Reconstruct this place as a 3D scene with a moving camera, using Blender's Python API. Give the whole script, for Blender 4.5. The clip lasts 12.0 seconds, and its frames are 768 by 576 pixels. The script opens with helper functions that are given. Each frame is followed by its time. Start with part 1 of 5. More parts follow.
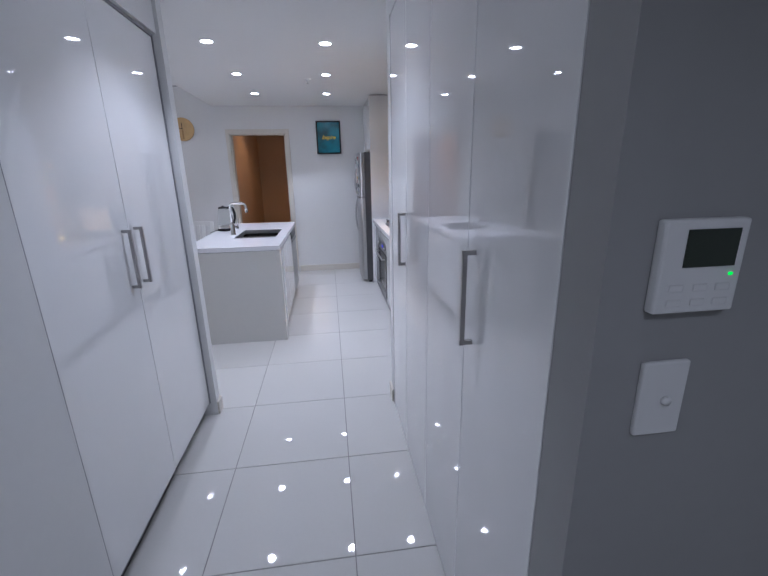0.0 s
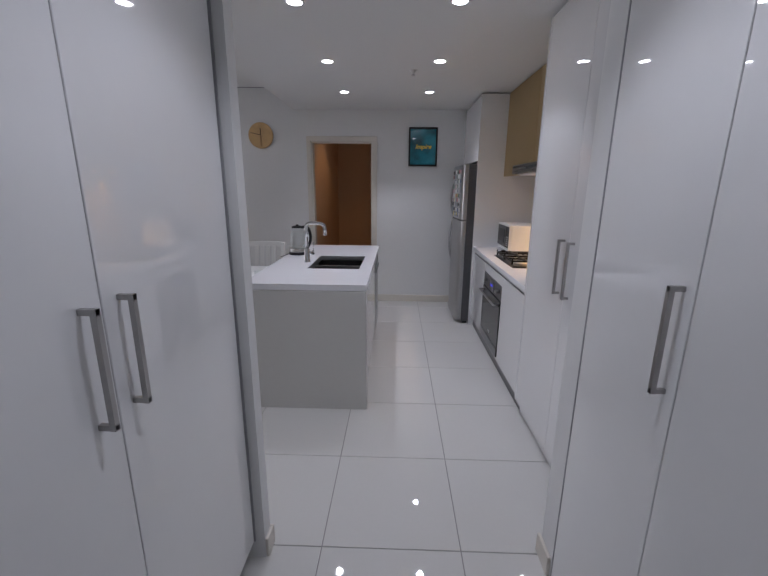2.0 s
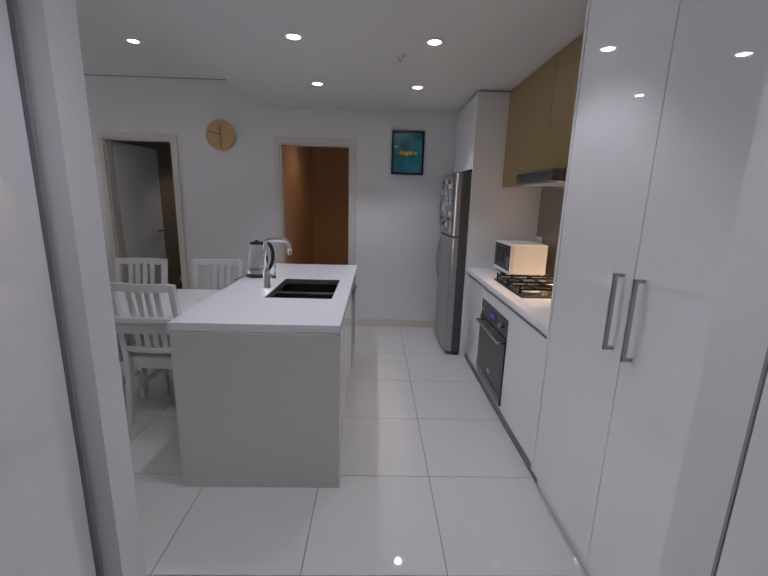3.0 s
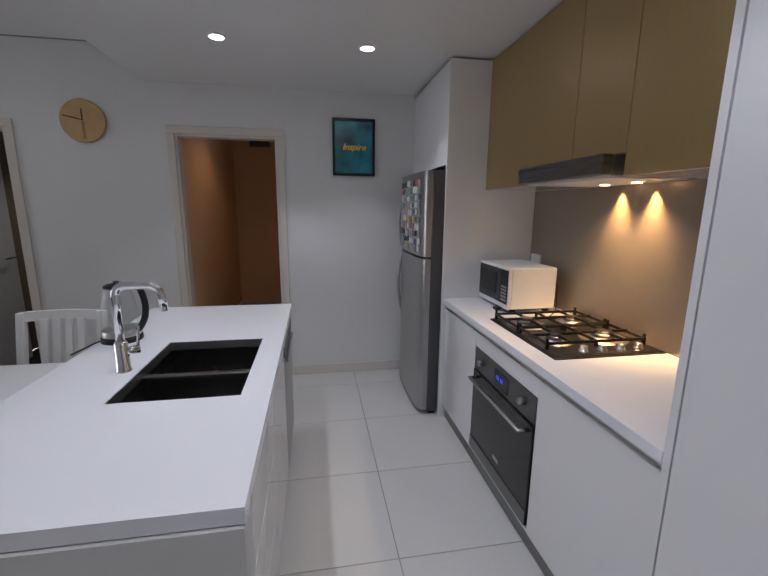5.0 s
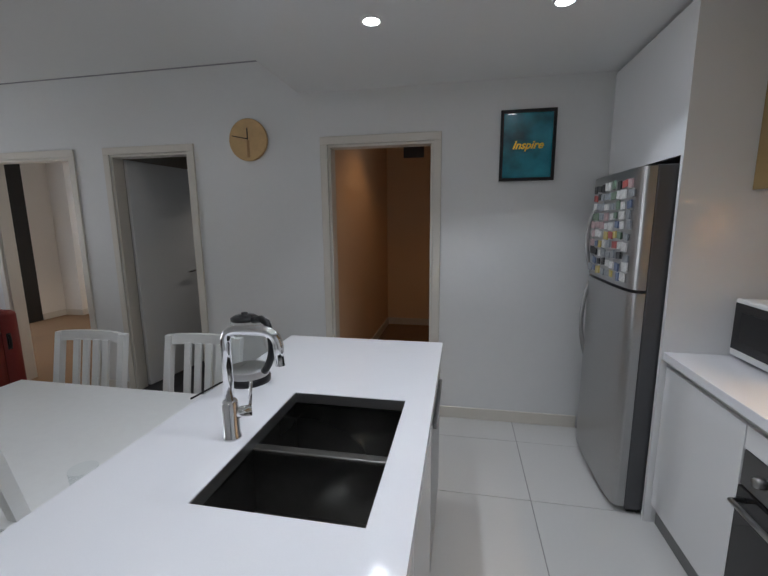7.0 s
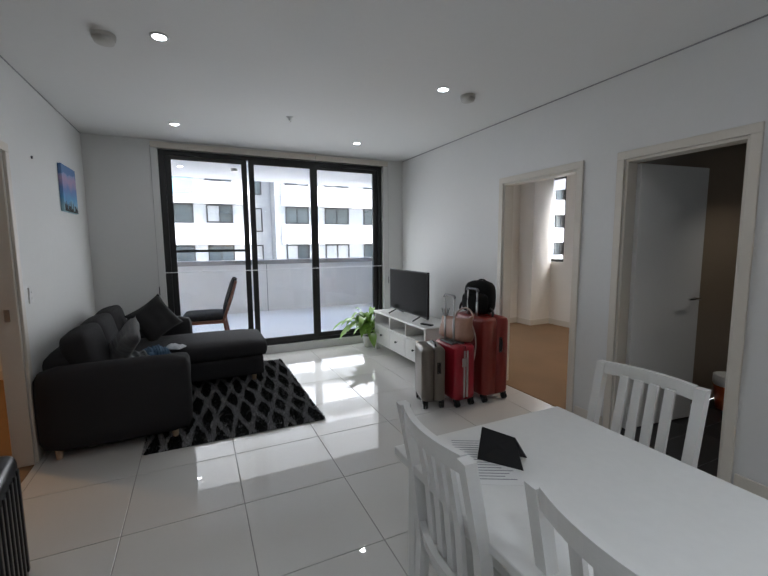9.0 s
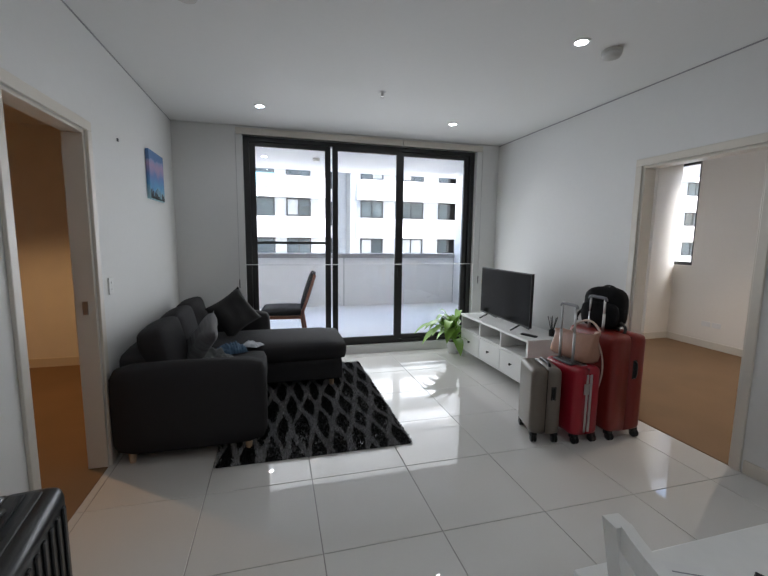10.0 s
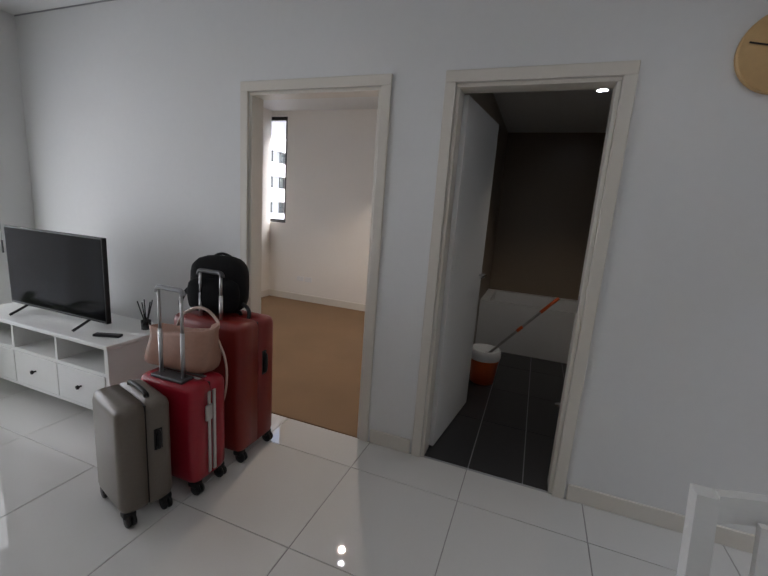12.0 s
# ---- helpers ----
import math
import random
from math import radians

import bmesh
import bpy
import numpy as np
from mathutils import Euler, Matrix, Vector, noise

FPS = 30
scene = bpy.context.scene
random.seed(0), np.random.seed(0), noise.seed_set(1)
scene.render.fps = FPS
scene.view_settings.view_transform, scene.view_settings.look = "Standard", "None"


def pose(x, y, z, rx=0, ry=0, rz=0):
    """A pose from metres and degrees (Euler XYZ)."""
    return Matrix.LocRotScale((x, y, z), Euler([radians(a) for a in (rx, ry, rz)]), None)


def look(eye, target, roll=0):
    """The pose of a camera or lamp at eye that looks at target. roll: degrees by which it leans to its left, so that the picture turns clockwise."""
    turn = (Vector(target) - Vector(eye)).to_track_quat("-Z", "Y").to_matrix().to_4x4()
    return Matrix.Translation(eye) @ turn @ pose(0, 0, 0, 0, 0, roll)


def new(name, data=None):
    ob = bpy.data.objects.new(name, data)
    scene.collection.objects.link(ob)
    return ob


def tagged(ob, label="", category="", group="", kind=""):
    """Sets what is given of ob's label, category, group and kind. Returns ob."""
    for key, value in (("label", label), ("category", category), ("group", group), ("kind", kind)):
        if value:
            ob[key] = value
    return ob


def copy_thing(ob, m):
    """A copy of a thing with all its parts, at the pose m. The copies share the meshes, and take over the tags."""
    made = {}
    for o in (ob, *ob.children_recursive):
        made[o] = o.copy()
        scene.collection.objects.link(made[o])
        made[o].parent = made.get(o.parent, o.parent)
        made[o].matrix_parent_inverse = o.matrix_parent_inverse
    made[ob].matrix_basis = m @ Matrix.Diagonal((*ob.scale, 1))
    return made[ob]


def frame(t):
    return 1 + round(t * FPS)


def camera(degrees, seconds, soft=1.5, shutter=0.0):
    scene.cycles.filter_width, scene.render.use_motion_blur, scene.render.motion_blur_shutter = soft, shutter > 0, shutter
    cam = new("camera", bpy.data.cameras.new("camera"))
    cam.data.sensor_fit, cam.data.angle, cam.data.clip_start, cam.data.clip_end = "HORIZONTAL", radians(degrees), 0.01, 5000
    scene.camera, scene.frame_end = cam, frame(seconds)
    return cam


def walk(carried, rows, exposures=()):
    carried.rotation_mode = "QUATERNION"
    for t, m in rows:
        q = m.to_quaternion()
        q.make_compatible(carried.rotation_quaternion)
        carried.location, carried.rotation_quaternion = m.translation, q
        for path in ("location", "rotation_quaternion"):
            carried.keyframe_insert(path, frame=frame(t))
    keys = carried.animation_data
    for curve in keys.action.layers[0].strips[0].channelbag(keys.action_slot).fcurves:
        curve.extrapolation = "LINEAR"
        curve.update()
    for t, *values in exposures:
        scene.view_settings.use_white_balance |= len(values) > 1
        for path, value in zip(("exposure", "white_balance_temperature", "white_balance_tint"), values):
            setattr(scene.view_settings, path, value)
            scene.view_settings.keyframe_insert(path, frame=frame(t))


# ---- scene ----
cam = camera(87.8, 12.0)
EXPOSURES = [(0.0, 3.2, 5560, 17), (1.5, 2.68, 5830, 17), (2.5, 2.4, 6180, 18), (4.5, 2.52, 6050, 15), (5.4, 2.36, 6200, 15), (6.0, 2.38, 6300, 14), (6.5, 2.58, 6200, 12), (7.5, 2.46, 6020, 8), (9.5, 2.72, 6100, 8), (11.0, 2.8, 6050, 8), (12.0, 2.62, 6150, 11)]
SKY, SUN, WINDOW_W = 0.15, 1.5, 4.2
KITCHEN_W, LIVING_W, HALL_W, HOOD_W = 2.55, 0.42, 3.2, 9.5

PATH = [
    (0, (0.125, 0.019, 1.507), (0.373, 1.923, 0.947), -1.1),
    (0.5, (-0.021, 0.152, 1.497), (0.008, 2.079, 0.964), -0.1),
    (1, (-0.026, 0.458, 1.496), (-0.099, 2.386, 0.967), -0.1),
    (1.5, (-0.063, 0.754, 1.487), (-0.166, 2.682, 0.967), 0.3),
    (2, (-0.146, 1.094, 1.515), (-0.204, 3.032, 1.025), 0.5),
    (2.5, (-0.159, 1.419, 1.487), (-0.16, 3.364, 1.021), 0.5),
    (2.7, (-0.179, 1.554, 1.499), (-0.158, 3.503, 1.048), 1.1),
    (4.5, (-0.167, 2.636, 1.493), (0.041, 4.583, 1.085), -0.1),
    (5, (-0.178, 2.846, 1.503), (0.159, 4.779, 1.113), 0.5),
    (5.5, (-0.237, 3.041, 1.522), (0.346, 4.921, 1.169), 1.2),
    (6, (-0.227, 3.193, 1.512), (0.3, 5.088, 1.148), 0.0),
    (6.5, (-0.195, 3.369, 1.516), (-0.043, 5.331, 1.159), -0.2),
    (7, (-0.252, 3.428, 1.517), (-0.628, 5.364, 1.183), -0.5),
    (7.5, (-0.445, 3.416, 1.505), (-1.34, 5.175, 1.183), -0.5),
    (7.7, (-0.554, 3.412, 1.496), (-1.638, 5.065, 1.193), -0.4),
    (9.3, (-1.336, 3.527, 1.467), (-3.196, 4.229, 1.25), -0.2),
    (9.5, (-1.452, 3.52, 1.461), (-3.338, 4.148, 1.242), 0.1),
    (10, (-1.748, 3.507, 1.468), (-3.664, 4.027, 1.221), 0.7),
    (10.5, (-2.052, 3.591, 1.449), (-3.955, 4.135, 1.164), 0.8),
    (11, (-2.337, 3.729, 1.457), (-4.084, 4.642, 1.117), 2.4),
    (11.5, (-2.6, 3.904, 1.413), (-3.921, 5.365, 1.064), 4.0),
    (12, (-2.65, 4.262, 1.427), (-3.335, 6.1, 1.043), 4.1),
]
walk(cam, [(t, look(eye, target, roll)) for t, eye, target, roll in PATH], EXPOSURES)

# ---- world, sun, lamps ----
world = bpy.data.worlds.new("sky")
scene.world = world
world.use_nodes = True
wn = world.node_tree.nodes
sky = wn.new("ShaderNodeTexSky")
sky.sky_type, sky.sun_disc = "NISHITA", False
sky.sun_elevation, sky.sun_rotation = radians(60), radians(45)
sky.air_density, sky.dust_density = 1.0, 4.0
wn["Background"].inputs["Strength"].default_value = SKY
world.node_tree.links.new(sky.outputs[0], wn["Background"].inputs["Color"])

sun = new("sun", bpy.data.lights.new("sun", "SUN"))
sun.data.energy, sun.data.angle, sun.data.color = SUN, radians(30), (1.0, 0.97, 0.93)
sun.matrix_world = look((-10, 12, 20), (-18, 4, 0))

KITCHEN_LAMPS = [(x, y) for y in (3.43, 4.43, 5.43) for x in (-0.69, 0.16)]
LIVING_LAMPS = [(x, y) for x in (-2.15, -3.98, -5.85) for y in (3.39, 5.36)]
HALL_LAMPS = [(-0.1, 1.95)]
KZ, LZ = 2.44, 2.69


def spot(name, x, y, z, watts, colour, size=118, blend=0.55, radius=0.03):
    ob = new(name, bpy.data.lights.new(name, "SPOT"))
    ob.data.energy, ob.data.color, ob.data.shadow_soft_size = watts, colour, radius
    ob.data.spot_size, ob.data.spot_blend = radians(size), blend
    ob.matrix_world = look((x, y, z), (x, y + 0.0001, z - 1))
    return ob


for x, y in KITCHEN_LAMPS:
    spot("downlight_beam", x, y, KZ - 0.02, KITCHEN_W, (0.93, 0.95, 1.0), 104, 0.4)
for x, y in LIVING_LAMPS:
    spot("downlight_beam", x, y, LZ - 0.02, LIVING_W, (1.0, 0.95, 0.92), 150, 0.5)
for x, y in HALL_LAMPS:
    spot("downlight_beam", x, y, KZ - 0.02, HALL_W, (0.93, 0.95, 1.0), 112, 0.5)
for y in (4.43, 4.63):
    spot("hood_beam", 1.300, y, 1.616, HOOD_W, (1.0, 0.5, 0.13), 66, 1.0, 0.008)
    spot("hood_beam", 1.20, y, 1.616, HOOD_W * 0.28, (1.0, 0.68, 0.38), 115, 1.0, 0.012)

spot("room_lamp_beam", -4.3, 7.9, 2.5, 10.0, (1.0, 0.80, 0.62))
spot("room_lamp_beam", -2.35, 7.82, 2.35, 2.4, (1.0, 0.88, 0.75))
spot("room_lamp_beam", -0.75, 7.4, 2.55, 1.2, (1.0, 0.55, 0.22))
spot("room_lamp_beam", -5.4, 1.2, 2.4, 9, (1.0, 0.55, 0.22))


spot("downlight_beam", 0.1, -0.7, KZ - 0.02, 2.6, (0.93, 0.95, 1.0), 140, 0.7)
# daylight of the bedroom's balcony door
day = new("daylight", bpy.data.lights.new("daylight", "AREA"))
day.data.shape, day.data.size, day.data.size_y = "RECTANGLE", 1.05, 2.2
day.data.energy, day.data.color = 1.1, (0.95, 0.97, 1.0)
day.matrix_world = look((-6.79, 7.5, 1.2), (-5.0, 7.5, 1.2))
# sky light in the opening of the living room's balcony doors
win = new("daylight", bpy.data.lights.new("daylight", "AREA"))
win.data.shape, win.data.size, win.data.size_y = "RECTANGLE", 2.7, 1.5
win.data.energy, win.data.color = WINDOW_W, (1.0, 0.985, 0.965)
win.matrix_world = look((-6.66, 4.62, 0.98), (-5.0, 4.62, 0.98))


# ---- materials ----
def mat(name, colour, rough=0.5, metal=0.0, vary=0.06, grain=30.0, bump=0.0, bump_scale=200.0, coat=0.0, spec=0.5, rand=0.0, stretch=(1, 1, 1), big=1.5):
    """A surface with two scales of tone, a fine relief and, if wished, a tone of its own for each object."""
    m = bpy.data.materials.new(name)
    m.use_nodes = True
    nt = m.node_tree
    n, l = nt.nodes, nt.links
    b = n["Principled BSDF"]
    b.inputs["Roughness"].default_value = rough
    b.inputs["Metallic"].default_value = metal
    b.inputs["Coat Weight"].default_value = coat
    b.inputs["Coat Roughness"].default_value = 0.03
    b.inputs["Specular IOR Level"].default_value = spec
    tc = n.new("ShaderNodeTexCoord")
    mp = n.new("ShaderNodeMapping")
    mp.inputs["Scale"].default_value = stretch
    l.new(tc.outputs["Object"], mp.inputs["Vector"])
    fine, large = n.new("ShaderNodeTexNoise"), n.new("ShaderNodeTexNoise")
    fine.inputs["Scale"].default_value, large.inputs["Scale"].default_value = grain, big
    fine.inputs["Detail"].default_value, large.inputs["Detail"].default_value = 4, 3
    for t in (fine, large):
        l.new(mp.outputs[0], t.inputs["Vector"])
    add = n.new("ShaderNodeMath")
    add.operation = "ADD"
    l.new(fine.outputs[0], add.inputs[0])
    l.new(large.outputs[0], add.inputs[1])
    last = add
    if rand:
        info, mul, add2 = n.new("ShaderNodeObjectInfo"), n.new("ShaderNodeMath"), n.new("ShaderNodeMath")
        mul.operation = "MULTIPLY"
        mul.inputs[1].default_value = rand
        l.new(info.outputs["Random"], mul.inputs[0])
        l.new(add.outputs[0], add2.inputs[0])
        l.new(mul.outputs[0], add2.inputs[1])
        last = add2
    ramp = n.new("ShaderNodeMapRange")
    ramp.inputs[1].default_value, ramp.inputs[2].default_value = 0.6, 1.4 + rand
    ramp.inputs[3].default_value, ramp.inputs[4].default_value = 1 - vary, 1 + vary
    l.new(last.outputs[0], ramp.inputs[0])
    mix = n.new("ShaderNodeVectorMath")
    mix.operation = "SCALE"
    mix.inputs[0].default_value = colour
    l.new(ramp.outputs[0], mix.inputs["Scale"])
    l.new(mix.outputs[0], b.inputs["Base Color"])
    rr = n.new("ShaderNodeMapRange")
    rr.inputs[1].default_value, rr.inputs[2].default_value = 0.1, 0.9
    rr.inputs[3].default_value, rr.inputs[4].default_value = rough * 0.85, min(1, rough * 1.15)
    l.new(large.outputs[0], rr.inputs[0])
    l.new(rr.outputs[0], b.inputs["Roughness"])
    if bump:
        bn, bp = n.new("ShaderNodeTexNoise"), n.new("ShaderNodeBump")
        bn.inputs["Scale"].default_value = bump_scale
        l.new(mp.outputs[0], bn.inputs["Vector"])
        l.new(bn.outputs[0], bp.inputs["Height"])
        bp.inputs["Strength"].default_value = bump
        bp.inputs["Distance"].default_value = 0.002
        l.new(bp.outputs[0], b.inputs["Normal"])
    return m


def glow(name, colour, strength):
    m = bpy.data.materials.new(name)
    m.use_nodes = True
    b = m.node_tree.nodes["Principled BSDF"]
    b.inputs["Base Color"].default_value = (*colour, 1)
    b.inputs["Emission Color"].default_value = (*colour, 1)
    b.inputs["Emission Strength"].default_value = strength
    return m


def glass(name, tint=(1, 1, 1), ior=1.45):
    m = bpy.data.materials.new(name)
    m.use_nodes = True
    b = m.node_tree.nodes["Principled BSDF"]
    b.inputs["Base Color"].default_value = (*tint, 1)
    b.inputs["Transmission Weight"].default_value = 1
    b.inputs["Roughness"].default_value = 0.0
    b.inputs["IOR"].default_value = ior
    return m


M_WALL = mat("wall_paint", (0.73, 0.73, 0.72), 0.6, vary=0.015, bump=0.05, bump_scale=300)
M_WARMWALL = mat("room_wall_paint", (0.80, 0.77, 0.72), 0.6, vary=0.015, bump=0.05, bump_scale=300)
M_GREYWALL = mat("mid_grey_wall", (0.34, 0.34, 0.335), 0.6, vary=0.02, bump=0.05, bump_scale=300)
M_CEIL = mat("ceiling_paint", (0.74, 0.74, 0.73), 0.8, vary=0.012, bump=0.03)
M_TRIM = mat("trim_paint", (0.67, 0.63, 0.56), 0.35, vary=0.02)
M_TILE = mat("polished_tile", (0.64, 0.63, 0.605), 0.014, vary=0.02, grain=60, rand=0.25, spec=0.5)
M_GROUT = mat("grout", (0.30, 0.29, 0.28), 0.9, vary=0.2)
M_GLOSS = mat("gloss_lacquer", (0.80, 0.80, 0.80), 0.02, vary=0.008, rand=0.1, coat=0.7)
M_MATTE = mat("matt_laminate", (0.62, 0.61, 0.58), 0.45, vary=0.015)
M_EDGE = mat("dark_joint", (0.22, 0.22, 0.22), 0.6)
M_ALU = mat("brushed_aluminium", (0.55, 0.55, 0.55), 0.35, 1.0, vary=0.08, stretch=(1, 1, 12), grain=60)
M_HANDLE = mat("satin_nickel", (0.42, 0.41, 0.40), 0.32, 1.0, vary=0.05)
M_STONE = mat("white_quartz", (0.80, 0.80, 0.82), 0.09, vary=0.02, grain=400)
M_STEEL = mat("brushed_steel", (0.46, 0.46, 0.46), 0.33, 1.0, vary=0.03, stretch=(1, 1, 25), grain=50)
M_STEELH = mat("brushed_steel_horizontal", (0.5, 0.49, 0.48), 0.3, 1.0, vary=0.05, stretch=(30, 0.8, 30), grain=20)
M_BASIN = mat("sink_steel", (0.20, 0.195, 0.185), 0.28, 1.0, vary=0.12, grain=20)
M_CHROME = mat("chrome", (0.78, 0.78, 0.79), 0.05, 1.0, vary=0.02)
M_GOLD = mat("bronze_laminate", (0.36, 0.245, 0.10), 0.38, 0.25, vary=0.06, stretch=(1, 1, 0.1), grain=120)
M_SPLASH = mat("glass_splashback", (0.33, 0.28, 0.225), 0.30, 0.55, vary=0.03)
M_BLACK = mat("black_plastic", (0.014, 0.014, 0.015), 0.35, spec=0.3, vary=0.1)
M_OVEN = mat("dark_oven_steel", (0.20, 0.20, 0.205), 0.35, 1.0, vary=0.06, stretch=(30, 0.8, 30), grain=20)
M_HOB = mat("hob_steel", (0.10, 0.098, 0.096), 0.3, 1.0, vary=0.06, stretch=(1, 25, 25), grain=20)
M_IRON = mat("cast_iron", (0.012, 0.012, 0.012), 0.5, spec=0.2, vary=0.2, grain=200, bump=0.2, bump_scale=600)
M_BGLASS = mat("black_glass", (0.012, 0.012, 0.013), 0.06, vary=0.05)
M_STRIP = mat("grey_edge_strip", (0.30, 0.30, 0.31), 0.45, vary=0.05)
M_DGREY = mat("dark_grey_steel", (0.10, 0.10, 0.105), 0.4, 0.5, vary=0.06)
M_WPLAST = mat("white_plastic", (0.75, 0.75, 0.74), 0.35, vary=0.02)
M_WWOOD = mat("white_painted_wood", (0.76, 0.76, 0.74), 0.35, vary=0.03, stretch=(1, 1, 6), grain=30, bump=0.05)
M_SOFA = mat("dark_grey_fabric", (0.029, 0.028, 0.030), 0.95, vary=0.18, grain=500, bump=0.5, bump_scale=900, spec=0.2)
M_CUSH = mat("darker_cushion", (0.035, 0.034, 0.035), 0.95, vary=0.2, grain=300, bump=0.4, bump_scale=700, spec=0.2)
M_THROW = mat("grey_green_cloth", (0.16, 0.17, 0.17), 0.95, vary=0.2, grain=100, bump=0.4, bump_scale=500)
M_OAK = mat("light_wood", (0.55, 0.36, 0.16), 0.45, vary=0.15, stretch=(1, 1, 12), grain=18)
M_LEG = mat("pale_leg_wood", (0.5, 0.36, 0.24), 0.5, vary=0.12)
M_FRAME = mat("black_window_frame", (0.018, 0.018, 0.018), 0.35, vary=0.1)
M_CARPET = mat("tan_carpet", (0.25, 0.165, 0.10), 1.0, vary=0.15, grain=900, bump=0.5, bump_scale=1200, spec=0.1)
M_BATHTILE = mat("dark_bath_tile", (0.03, 0.03, 0.032), 0.35, vary=0.15, rand=0.4)
M_BATHWALL = mat("taupe_bath_tile", (0.24, 0.19, 0.14), 0.3, vary=0.04)
# the orange of the rooms' warm lamps is mixed into this wall colour
M_LAMPLITWALL = mat("lamp_tinted_wall", (0.72, 0.52, 0.33), 0.7, vary=0.03)
M_CONCRETE = mat("white_render", (0.80, 0.80, 0.79), 0.85, vary=0.06, grain=6, bump=0.2, bump_scale=60, big=0.4)
M_BALC = mat("white_balcony_render", (0.80, 0.79, 0.77), 0.85, vary=0.04, grain=6, bump=0.2, bump_scale=60, big=0.4)
# white render, its colour dimmed so the daylit walls don't burn out
M_FACADE = mat("dimmed_white_render", (0.34, 0.35, 0.35), 0.85, vary=0.06, grain=2, big=0.3)
# white soffit with the shade under the slab put into its colour
M_SOFFIT = mat("darkened_soffit", (0.40, 0.41, 0.42), 0.85, vary=0.04)
M_COPING = mat("grey_coping", (0.34, 0.33, 0.32), 0.8, vary=0.1)
M_HOOD = mat("dark_brushed_steel", (0.20, 0.20, 0.205), 0.28, 1.0, vary=0.05, stretch=(1, 1, 25), grain=40)
# a greyer tone than the other white plastic
M_ALARM = mat("greyish_plastic", (0.50, 0.49, 0.46), 0.5, vary=0.04)
M_DECK = mat("balcony_tile", (0.76, 0.76, 0.76), 0.5, vary=0.06)
M_LEAF = mat("leaf_green", (0.20, 0.36, 0.05), 0.35, vary=0.35, grain=12)
M_SOIL = mat("soil", (0.04, 0.03, 0.02), 1.0, vary=0.3)
M_GLASS = glass("clear_glass")
M_TV = mat("tv_screen", (0.006, 0.006, 0.007), 0.10, vary=0.05, spec=0.02)


def thin_glass(name):
    """Blown glass a millimetre or two thick: clear, with a little mirror gloss."""
    m = bpy.data.materials.new(name)
    m.use_nodes = True
    n, l = m.node_tree.nodes, m.node_tree.links
    n.remove(n["Principled BSDF"])
    tr, gl, mx = n.new("ShaderNodeBsdfTransparent"), n.new("ShaderNodeBsdfGlossy"), n.new("ShaderNodeMixShader")
    tr.inputs[0].default_value = (0.93, 0.95, 0.95, 1)
    gl.inputs["Roughness"].default_value = 0.02
    fr, k = n.new("ShaderNodeLayerWeight"), n.new("ShaderNodeMath")
    fr.inputs[0].default_value = 0.25
    k.operation, k.inputs[1].default_value = "MULTIPLY", 0.3
    l.new(fr.outputs["Facing"], k.inputs[0])
    l.new(k.outputs[0], mx.inputs[0])
    l.new(tr.outputs[0], mx.inputs[1])
    l.new(gl.outputs[0], mx.inputs[2])
    l.new(mx.outputs[0], n["Material Output"].inputs["Surface"])
    return m


M_THIN = thin_glass("thin_glass")
M_LAMP = glow("lamp_face", (0.97, 0.98, 1.0), 8)


# ---- mesh tools ----
def box(bm, x0, x1, y0, y1, z0, z1):
    v = [bm.verts.new(p) for p in ((x0, y0, z0), (x1, y0, z0), (x1, y1, z0), (x0, y1, z0), (x0, y0, z1), (x1, y0, z1), (x1, y1, z1), (x0, y1, z1))]
    for q in ((3, 2, 1, 0), (4, 5, 6, 7), (0, 1, 5, 4), (1, 2, 6, 5), (2, 3, 7, 6), (3, 0, 4, 7)):
        bm.faces.new([v[i] for i in q])


def mesh_ob(name, bm, material, parent=None, smooth=False, bevel=0.0, segs=2):
    if bevel:
        bmesh.ops.bevel(bm, geom=bm.edges[:], offset=bevel, segments=segs, profile=0.5, affect="EDGES")
    bmesh.ops.recalc_face_normals(bm, faces=bm.faces[:])
    me = bpy.data.meshes.new(name)
    bm.to_mesh(me)
    bm.free()
    for p in me.polygons:
        p.use_smooth = smooth
    me.materials.append(material)
    ob = new(name, me)
    if parent:
        ob.parent = parent
    return ob


def boxes(name, dims, material, parent=None, bevel=0.0, segs=2):
    bm = bmesh.new()
    for d in dims:
        box(bm, *d)
    return mesh_ob(name, bm, material, parent, False, bevel, segs)


def each(name, dims, material, parent=None, bevel=0.0, segs=2):
    """One part for each block."""
    return [boxes(name, [d], material, parent, bevel, segs) for d in dims]


